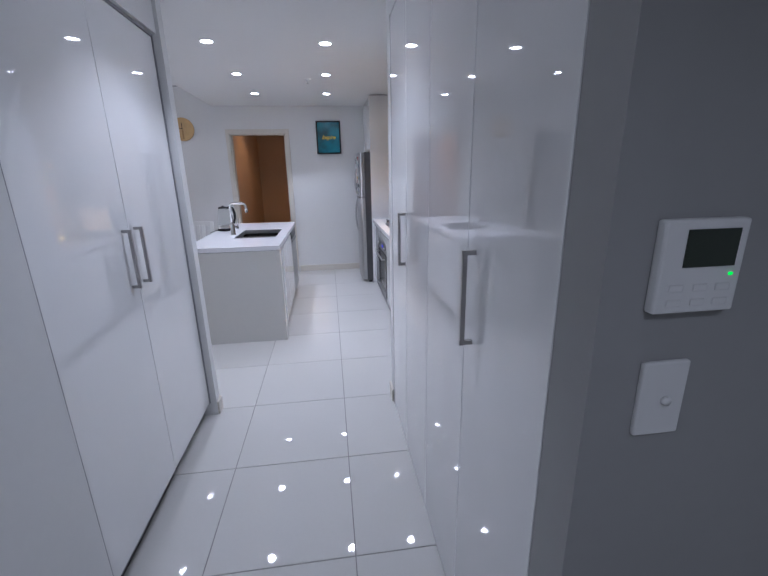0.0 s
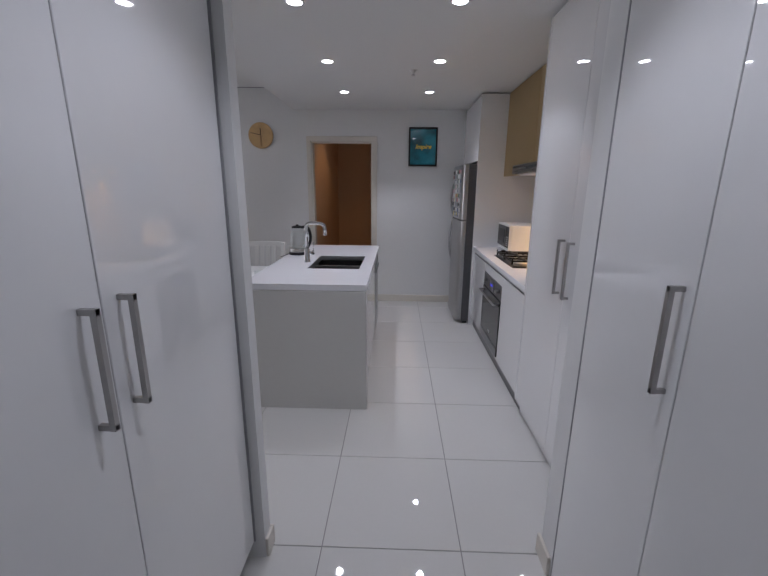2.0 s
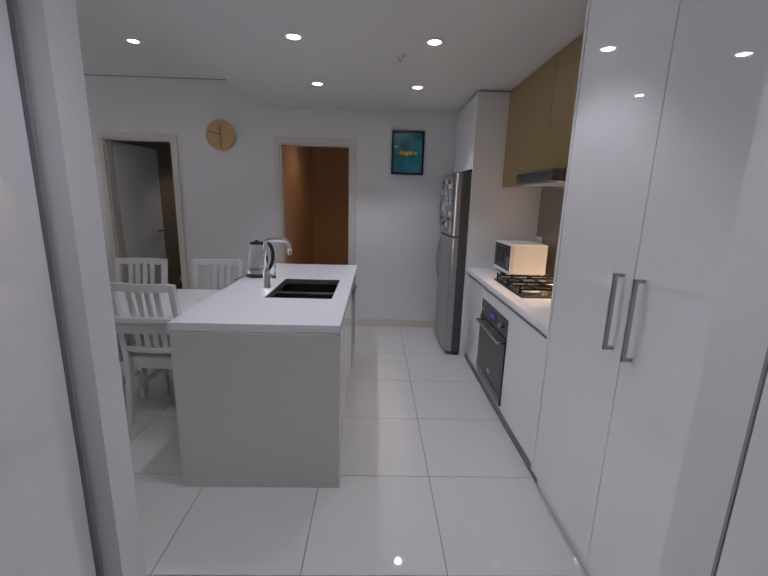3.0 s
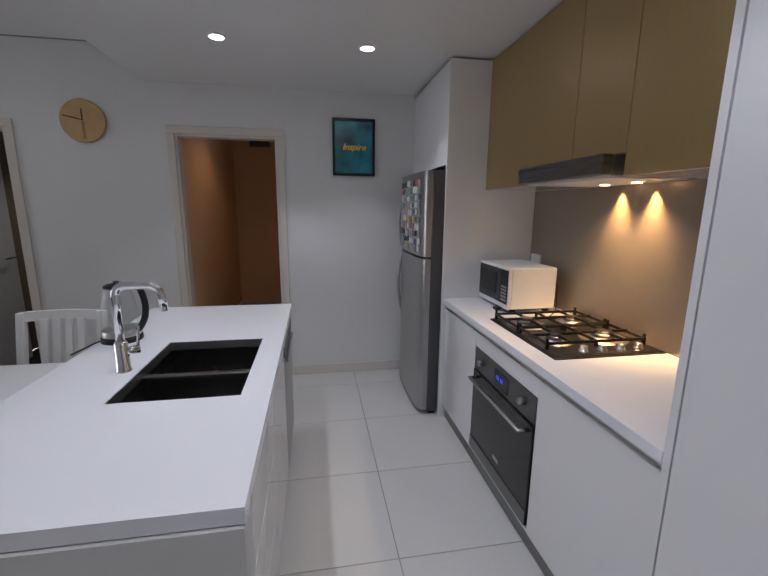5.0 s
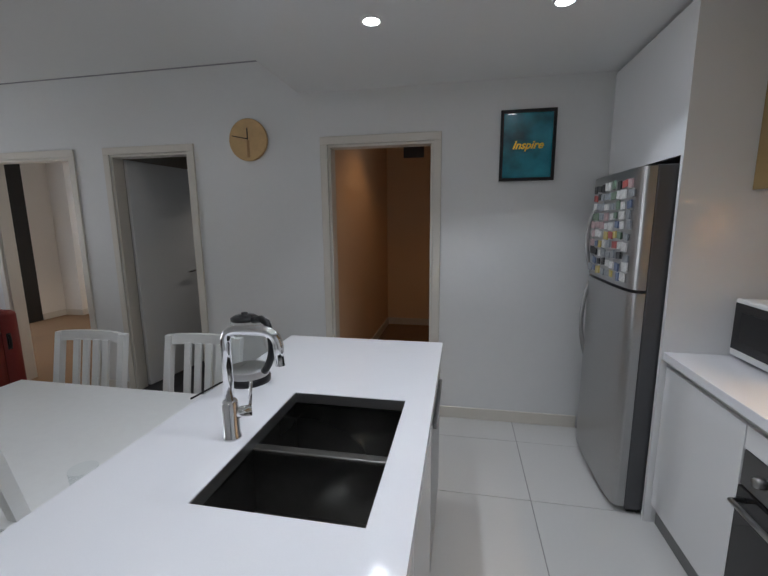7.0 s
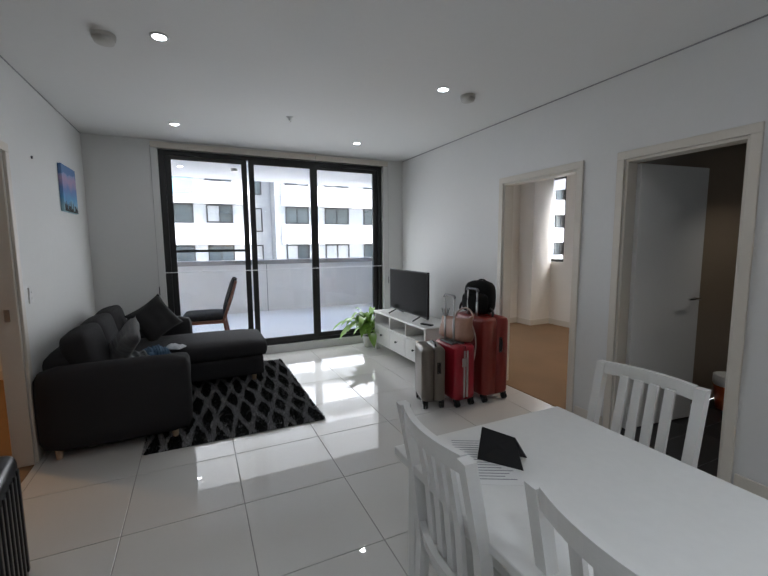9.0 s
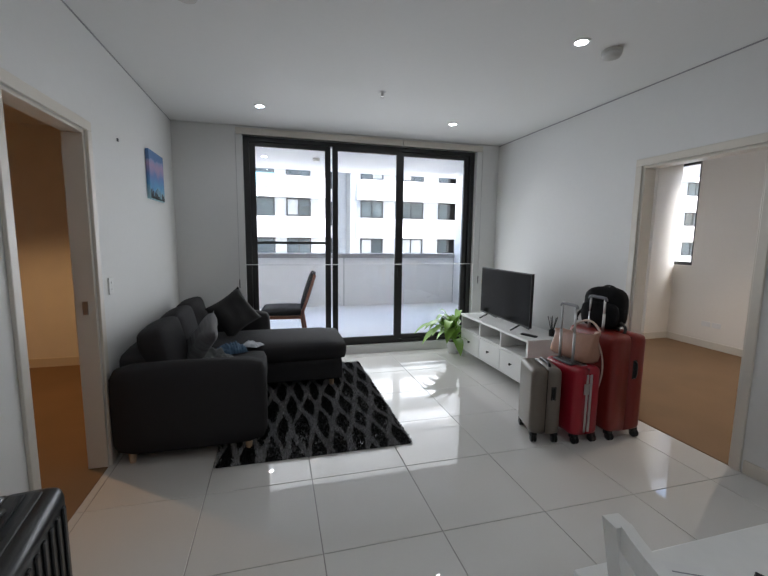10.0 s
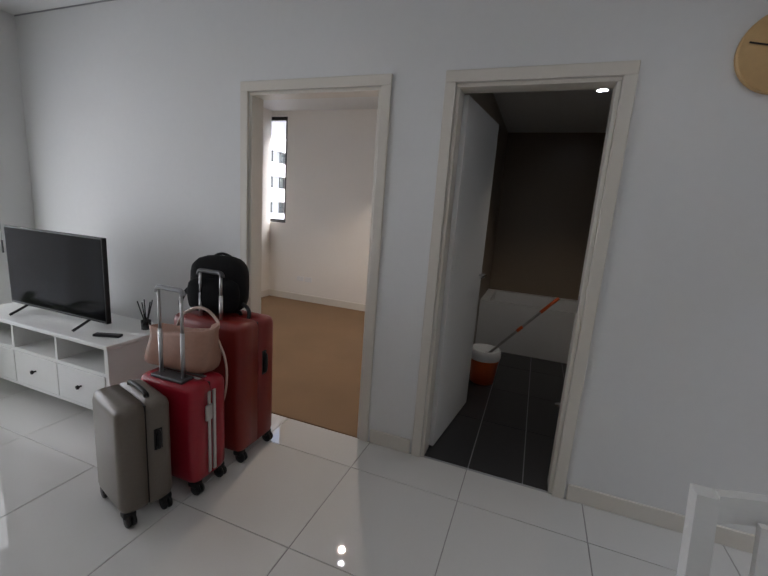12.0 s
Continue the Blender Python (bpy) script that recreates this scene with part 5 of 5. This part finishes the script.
d.matrix_basis = pose(-4.98, 6.08, 0.5455)

p = thing("paper_sheet", "printed white paper sheet lying on the dining table", "paper")
boxes("sheet", [(-0.105, 0.105, -0.148, 0.148, 0, 0.0008)], M_WPLAST, p)
ink = mat("grey_ink", (0.25, 0.25, 0.28), 0.8)
for k in range(16):
    boxes("text_line", [(-0.09, 0.085 - 0.05 * ((k * 7) % 3) / 3, 0.12 - k * 0.016, 0.1215 - k * 0.016 + 0.002, 0.00085, 0.0012)], ink, p)
p.matrix_basis = pose(-2.20, 4.36, 0.7456, 0, 0, 62)

w = thing("document_wallet", "black folded wallet standing open on the table", "wallet")
bm = bmesh.new()
for s in (1, -1):
    v = [bm.verts.new(q) for q in ((-0.075, s * 0.04, 0), (0.075, s * 0.045, 0), (0.04, 0.003 * s, 0.082), (-0.07, 0.003 * s, 0.098), (-0.075, s * 0.035, 0), (0.075, s * 0.04, 0), (0.04, 0.0, 0.077), (-0.07, 0.0, 0.093))]
    for q in ((0, 1, 2, 3), (7, 6, 5, 4), (0, 3, 7, 4), (1, 5, 6, 2), (0, 4, 5, 1), (3, 2, 6, 7)):
        bm.faces.new([v[i] for i in q])
mesh_ob("cover", bm, M_BLACK, w)
w.matrix_basis = pose(-2.17, 4.42, 0.747, 0, 0, 38)

g = thing("drinking_glass", "clear drinking glass on the dining table", "glass")
lathe("glass_wall", [(0, 0.002), (0.03, 0.002), (0.036, 0.10)], M_THIN, g, (-1.27, 4.26, 0.746), 32)


def folded_cloth(name, label, m, w, d, h, material, seed):
    """A slumped heap of cloth."""
    bm = bmesh.new()
    n = 26
    v = {}
    for i in range(n + 1):
        for j in range(n + 1):
            x, y = (i / n - 0.5), (j / n - 0.5)
            e = max(0.0, 1 - (2 * x) ** 4) * max(0.0, 1 - (2 * y) ** 4)
            f = noise.noise(Vector((x * 3, y * 6, seed))) * 0.5 + abs(noise.noise(Vector((x * 2 + y * 9, y * 3, seed + 4)))) * 0.9
            v[i, j] = bm.verts.new((x * w * (1 + 0.15 * f), y * d * (1 + 0.12 * f), 0.002 + h * e ** 0.6 * (0.45 + 0.7 * f)))
    for i in range(n):
        for j in range(n):
            bm.faces.new((v[i, j], v[i + 1, j], v[i + 1, j + 1], v[i, j + 1]))
    ob = mesh_ob(name, bm, material, None, True)
    ob.matrix_world = m
    return tagged(ob, label, "cloth")


folded_cloth("blanket", "rumpled grey green cloth on the sofa seat", pose(-5.12, 2.98, 0.465, 0, 0, 35), 0.34, 0.30, 0.10, M_THROW, 2)
folded_cloth("garment", "blue and white folded clothing on the sofa", pose(-5.42, 3.12, 0.468, 0, 0, 20), 0.26, 0.2, 0.07, mat("blue_cloth", (0.05, 0.10, 0.17), 0.9, vary=0.3, grain=60), 5)
folded_cloth("garment", "white folded clothing on the sofa", pose(-5.52, 3.28, 0.472, 0, 0, 60), 0.16, 0.12, 0.05, mat("white_cloth", (0.6, 0.62, 0.65), 0.9, vary=0.1, grain=60), 8)
pillow("cushion", "grey striped cushion slumped on the sofa", pose(-5.10, 2.93, 0.66, -32, 20, 8), 0.36, mat("striped_cushion", (0.13, 0.13, 0.135), 0.95, vary=0.5, grain=3, stretch=(1, 1, 14), bump=0.3), 0.45)


# magnets on the fridge door
MAGNETS = [mat("magnet_" + n, c, 0.4, vary=0.3, grain=90) for n, c in (("red", (0.42, 0.10, 0.09)), ("yellow", (0.55, 0.45, 0.16)), ("blue", (0.14, 0.18, 0.28)), ("white", (0.7, 0.7, 0.68)), ("green", (0.17, 0.24, 0.17)), ("black", (0.04, 0.04, 0.04)), ("pink", (0.5, 0.36, 0.36)), ("grey", (0.3, 0.32, 0.34)))]
rng = random.Random(21)
magnet_meshes = []
for m in MAGNETS:
    bm = bmesh.new()
    box(bm, -0.004, 0.004, -0.5, 0.5, -0.5, 0.5)
    bmesh.ops.bevel(bm, geom=bm.edges[:], offset=0.002, segments=1, affect="EDGES")
    me = bpy.data.meshes.new("magnet")
    bm.to_mesh(me)
    bm.free()
    me.materials.append(m)
    magnet_meshes.append(me)
for row in range(10):
    for col in range(8):
        u = 0.10 + 0.82 * (col + rng.uniform(0.25, 0.75)) / 8
        z = 1.225 + row * 0.051 + rng.uniform(-0.006, 0.006)
        x = 0.595 - 0.032 * (1 - (2 * u - 1) ** 8) ** 0.5 - 0.008 * (1 - (2 * u - 1) ** 2) - 0.003
        o = tagged(new("magnet", magnet_meshes[rng.choice((0, 1, 2, 3, 3, 3, 4, 5, 5, 6, 7, 7, 7))]), "small coloured souvenir magnet on the fridge door", "magnet", "fridge magnets")
        slope = -2.6 * (2 * u - 1)
        o.matrix_world = pose(x - 0.022, 6.18 - u * 0.701, z, rng.uniform(-8, 8), 0, slope) @ Matrix.Diagonal((1, rng.uniform(0.035, 0.066), rng.uniform(0.03, 0.045), 1))


# ---- bathroom and rooms beyond ----
def bathroom_things():
    d = thing("bathroom_door", "white bathroom door standing open", "door")
    boxes("leaf", [(-0.035, 0, 0, 0.71, 0.012, 2.045)], M_WALL, d, 0.002, 1)
    for s, x in ((1, 0), (-1, -0.035)):
        tube("handle", [(x, 0.645, 1.02), (x + s * 0.045, 0.645, 1.02), (x + s * 0.045, 0.525, 1.02)], 0.009, M_CHROME, d, 10)
    d.matrix_basis = pose(-3.085, 6.495, 0, 0, 0, -7)
    t = thing("bathtub", "white built-in bathtub with a panelled side", "bathtub")
    boxes("tub", [(-3.148, -1.952, 8.62, 8.66, 0, 0.54), (-3.148, -1.952, 9.30, 9.398, 0, 0.54), (-3.148, -3.05, 8.66, 9.30, 0, 0.54), (-2.05, -1.952, 8.66, 9.30, 0, 0.54), (-3.05, -2.05, 8.66, 9.30, 0, 0.15)], M_WPLAST, t)
    b = thing("mop_bucket", "orange mop bucket with a white spinner basket", "bucket")
    orange = mat("orange_plastic", (0.75, 0.13, 0.03), 0.4, vary=0.05)
    lathe("pail", [(0, 0), (0.10, 0), (0.125, 0.21), (0.13, 0.215), (0.12, 0.215), (0.096, 0.01), (0, 0.01)], orange, b, (0, 0, 0), 28)
    lathe("basket", [(0.128, 0.216), (0.135, 0.235), (0.132, 0.30), (0.11, 0.305), (0.105, 0.24), (0, 0.235)], M_WPLAST, b, (0, 0, 0), 28)
    b.matrix_basis = pose(-2.95, 7.71, 0)
    m = thing("mop", "spin mop with an orange and steel handle", "mop")
    a, e = Vector((-2.93, 7.71, 0.25)), Vector((-2.42, 7.88, 0.80))
    tube("pole", [a, e], 0.011, M_STEELH, m, 10)
    tube("grip", [a.lerp(e, 0.75), e], 0.014, orange, m, 10)
    tube("collar", [a.lerp(e, 0.42), a.lerp(e, 0.50)], 0.014, orange, m, 10)
    lathe("head", [(0, 0), (0.06, 0), (0.05, 0.02), (0, 0.03)], M_THROW, m, (-2.93, 7.71, 0.2355), 20)
    dr = thing("floor_drain", "round chrome floor drain", "drain")
    lathe("grate", [(0.05, 0), (0.05, 0.003), (0.03, 0.004), (0, 0.004)], M_CHROME, dr, (-2.30, 7.55, 0.0), 20)
    tl = structure(boxes("trim_dark_wall_strip", [(-1.99, -1.951, 6.6, 9.4, 0.55, 2.4)], M_DGREY), "dark mirror strip on the bathroom wall", "wall")
    v = thing("exhaust_vent", "round ceiling exhaust vent", "vent")
    lathe("grille", [(0.12, 0), (0.12, -0.012), (0.09, -0.02), (0, -0.022)], M_WPLAST, v, (-2.12, 8.25, 2.42), 28)
    return d


bathroom_things()
for (x, y, z) in ((-2.35, 7.82, 2.42), (-4.3, 7.9, 2.69), (-0.75, 7.4, 2.69), (-4.4, 1.0, 2.6)):
    d = thing("downlight", "round white recessed ceiling downlight, lit", "downlight", "ceiling downlights")
    lathe("rim", [(0.052, 0), (0.052, -0.005), (0.038, -0.007), (0.038, -0.0045)], M_WPLAST, d, (x, y, z), 28)
    lathe("lens", [(0.038, -0.005), (0, -0.005)], M_LAMP, d, (x, y, z), 28)
gv = thing("air_grille", "dark air grille high on the wall", "grille")
boxes("frame", [(-1.06, -0.78, 9.075, 9.098, 2.36, 2.62)], M_DGREY, gv)

w = thing("window_2", "black framed bedroom window", "window", kind="structure")
boxes("frame", [(-6.65, -6.60, 9.34, 9.40, 1.13, 2.62), (-6.20, -6.15, 9.34, 9.40, 1.13, 2.62), (-6.60, -6.20, 9.34, 9.40, 1.13, 1.18), (-6.60, -6.20, 9.34, 9.40, 2.57, 2.62)], M_FRAME, w)
g = boxes("pane", [(-6.60, -6.20, 9.367, 9.373, 1.18, 2.57)], M_GLASS, w)
g.visible_shadow = False
w = thing("window_3", "black framed bedroom balcony door", "sliding door", kind="structure")
boxes("frame", [(-6.88, -6.80, 6.90, 6.97, 0.0, 2.40), (-6.88, -6.74, 8.22, 8.455, 0.0, 2.40), (-6.88, -6.80, 6.97, 8.22, 0.0, 0.06), (-6.88, -6.80, 6.97, 8.22, 2.34, 2.40)], M_FRAME, w)
g = boxes("pane", [(-6.843, -6.837, 6.97, 8.22, 0.06, 2.34)], M_GLASS, w)
g.visible_shadow = False


# ---- balcony and the building across ----
structure(boxes("balcony_floor", [(-9.9, -6.96, -2, 12, -0.1, 0.06)], M_DECK), "pale tiled balcony floor", "floor")
structure(boxes("balcony_parapet", [(-10.1, -9.9, -2, 12, -0.1, 1.06), ], M_BALC), "white rendered balcony parapet", "parapet")
structure(boxes("parapet_coping", [(-10.14, -9.86, -2, 12, 1.061, 1.15)], M_COPING), "grey coping along the parapet", "coping")
structure(boxes("parapet_joint", [(-9.9, -9.897, y, y + 0.012, 0.06, 1.06) for y in (2.2, 4.85, 7.3)], M_EDGE), "thin joints in the parapet", "trim")
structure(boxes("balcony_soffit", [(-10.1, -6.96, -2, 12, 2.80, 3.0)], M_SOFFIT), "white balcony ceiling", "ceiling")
structure(boxes("balcony_pier", [(-9.9, -8.9, 7.31, 7.75, 0.06, 2.80)], M_BALC), "white balcony dividing wall", "wall")
structure(boxes("balcony_outer_wall", [(-6.96, -6.875, -2, 3.16, -0.1, 2.80), (-6.96, -6.875, 6.08, 6.89, -0.1, 2.80)], M_BALC), "white rendered outside wall", "wall")
structure(boxes("ground", [(-90, -10.2, -80, 90, -9.2, -9.0)], M_CONCRETE), "grey ground far below", "ground")
for (x, y) in ((-8.9, 3.35),):
    d = thing("downlight", "round white recessed balcony downlight", "downlight", "ceiling downlights")
    lathe("rim", [(0.052, 0), (0.052, -0.005), (0.038, -0.007), (0.038, -0.0045)], M_WPLAST, d, (x, y, 2.80), 28)
    lathe("lens", [(0.038, -0.005), (0, -0.005)], M_LAMP, d, (x, y, 2.80), 28)
# thin pale line across the doors, built as a round bar
c = thing("blind_string", "thin pale line across the balcony doors", "string")
tube("string", [(-6.63, 3.12, 1.145), (-6.63, 4.5, 1.14), (-6.63, 6.09, 1.145)], 0.005, M_WPLAST, c, 6)


def balcony_chair():
    c = thing("outdoor_chair", "wooden outdoor chair with dark grey cushions", "chair")
    wood = mat("reddish_wood", (0.25, 0.09, 0.05), 0.5, vary=0.15, grain=20)
    for x in (-0.26, 0.26):
        boxes("front_leg", [(x - 0.02, x + 0.02, -0.27, -0.23, 0, 0.40)], wood, c)
        tube("back_leg", [(x, 0.30, 0.0), (x, 0.24, 0.38), (x, 0.42, 0.92)], 0.02, wood, c, 8)
    for k in range(5):
        boxes("back_slat", [(-0.26, 0.26, 0.275 + k * 0.026, 0.292 + k * 0.026, 0.48 + k * 0.085, 0.53 + k * 0.085)], wood, c)
    boxes("seat_frame", [(-0.28, 0.28, -0.27, 0.26, 0.34, 0.38)], wood, c, 0.004, 1)
    soft_box("seat_cushion", (-0.27, 0.27, -0.28, 0.25, 0.38, 0.47), M_SOFA, c, 0.035, 0.01)
    o = soft_box("back_cushion", (-0.26, 0.26, -0.04, 0.04, 0, 0.50), M_SOFA, c, 0.035, 0.01)
    o.matrix_local = pose(0, 0.25, 0.46, -18, 0, 0)
    c.matrix_basis = pose(-7.32, 3.60, 0.06, 0, 0, -5)


balcony_chair()
M_PANE = mat("far_window_glass", (0.06, 0.075, 0.08), 0.12, vary=0.5, grain=0.8, spec=0.4, rand=1.0)
M_BLINDS = mat("far_window_blind", (0.30, 0.31, 0.305), 0.6, vary=0.1, rand=0.5)
M_BAY = mat("blue_glass_balustrade", (0.20, 0.40, 0.46), 0.1, vary=0.1)


def building():
    b = thing("apartment_building", "white rendered apartment building with dark framed windows", "building")
    fx = -33.5
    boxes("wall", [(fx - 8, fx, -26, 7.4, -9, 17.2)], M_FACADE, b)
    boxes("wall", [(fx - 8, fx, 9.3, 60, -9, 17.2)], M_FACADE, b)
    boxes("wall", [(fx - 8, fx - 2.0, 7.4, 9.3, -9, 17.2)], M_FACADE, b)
    each("roof", [(fx - 8.2, fx + 0.9, -26, 7.6, 17.2, 17.5), (fx - 8.2, fx + 0.9, 9.2, 60, 17.2, 17.5)], M_CONCRETE, b)
    rng = random.Random(4)

    def window(y0, y1, z0, z1, x=fx):
        f = 0.10
        boxes("window_frame", [(x, x + 0.08, y0, y0 + f, z0, z1), (x, x + 0.08, y1 - f, y1, z0, z1), (x, x + 0.08, y0 + f, y1 - f, z1 - f, z1), (x, x + 0.08, y0 + f, y1 - f, z0, z0 + f), (x, x + 0.08, (y0 + y1) / 2 - f / 2, (y0 + y1) / 2 + f / 2, z0 + f, z1 - f)], M_FRAME, b)
        for a, c in ((y0 + f, (y0 + y1) / 2 - f / 2), ((y0 + y1) / 2 + f / 2, y1 - f)):
            boxes("pane", [(x, x + 0.03, a, c, z0 + f, z1 - f)], rng.choice((M_PANE, M_PANE, M_BLINDS)), b)

    # top storeys are out of view, added to block the sky from floor reflections
    for k in range(-3, 5):
        z = 1.50 + 2.98 * k
        wz0, wz1 = z + 1.60, z + 2.92
        for y0, y1 in ((-26, 7.35), (9.75, 60)):
            bm = bmesh.new()
            box(bm, fx, fx + 0.85, y0, y1, z, z + 1.50)
            bmesh.ops.bevel(bm, geom=[e for e in bm.edges if abs(e.verts[0].co.z - e.verts[1].co.z) > 1], offset=0.3, segments=4, affect="EDGES")
            mesh_ob("balustrade", bm, M_CONCRETE, b)
        for y in range(4):
            window(4.35 - y * 6.9, 6.18 - y * 6.9, wz0, wz1)
            window(0.85 - y * 6.9, 3.5 - y * 6.9, wz0 - 0.1, wz1)
        for y in range(6):
            window(10.1 + y * 7.6, 11.95 + y * 7.6, wz0, wz1)
            window(13.3 + y * 7.6, 15.4 + y * 7.6, wz0, wz1)
            window(16.75 + y * 7.6, 18.5 + y * 7.6, wz0, wz1)
        window(7.5, 8.6, z + 1.0, wz1, fx - 2.0)
        if k == 1:
            boxes("glass_balustrade", [(fx + 0.86, fx + 0.9, 0.9, 3.6, z + 0.55, z + 1.62)], M_BAY, b)


building()

# ---- floor tiles ----
floor = structure(boxes("floor", [(WX - 0.05, 1.34, SY - 0.05, NY + 0.002, -0.06, -0.004), (-1.4, 1.65, -1.72, SY - 0.05, -0.06, -0.004)], M_GROUT), "large polished white floor tiles with thin grey joints", "floor")
TILE, OX, OY = 0.6015, 0.153, 2.490
tile_meshes = {}


def tile(x0, x1, y0, y1):
    w, d = round(x1 - x0, 4), round(y1 - y0, 4)
    if (w, d) not in tile_meshes:
        bm = bmesh.new()
        box(bm, -w / 2, w / 2, -d / 2, d / 2, -0.02, 0)
        top = [e for e in bm.edges if all(v.co.z > -0.001 for v in e.verts)]
        bmesh.ops.bevel(bm, geom=top, offset=0.0012, segments=1, affect="EDGES")
        me = bpy.data.meshes.new("tile")
        bm.to_mesh(me)
        bm.free()
        me.materials.append(M_TILE)
        tile_meshes[w, d] = me
    ob = new("tile", tile_meshes[w, d])
    ob.location = ((x0 + x1) / 2, (y0 + y1) / 2, 0)
    ob.parent = floor


for i in range(-13, 3):
    for j in range(-8, 8):
        x0, y0 = OX + i * TILE, OY + j * TILE
        rx = (WX, 1.34) if y0 + TILE > SY + 0.01 else ((-0.76, 0.55) if y0 + TILE > 0.6 else (-0.76, 1.60))
        ry = (-1.72, NY)
        a, b = max(x0, rx[0]) + 0.002, min(x0 + TILE, rx[1]) - 0.002
        c, d = max(y0, ry[0]) + 0.002, min(y0 + TILE, ry[1]) - 0.002
        if b - a > 0.02 and d - c > 0.02:
            tile(a, b, c, d)

# dark bathroom tiles
for i in range(4):
    for j in range(4):
        x0, y0 = -3.15 + i * 0.30, 6.40 + j * 0.60
        if y0 < 8.6:
            bm = bmesh.new()
            box(bm, x0 + 0.003, x0 + 0.297, y0 + 0.002, min(y0 + 0.596, 8.62), -0.02, 0.0)
            mesh_ob("tile", bm, M_BATHTILE, bath_floor)
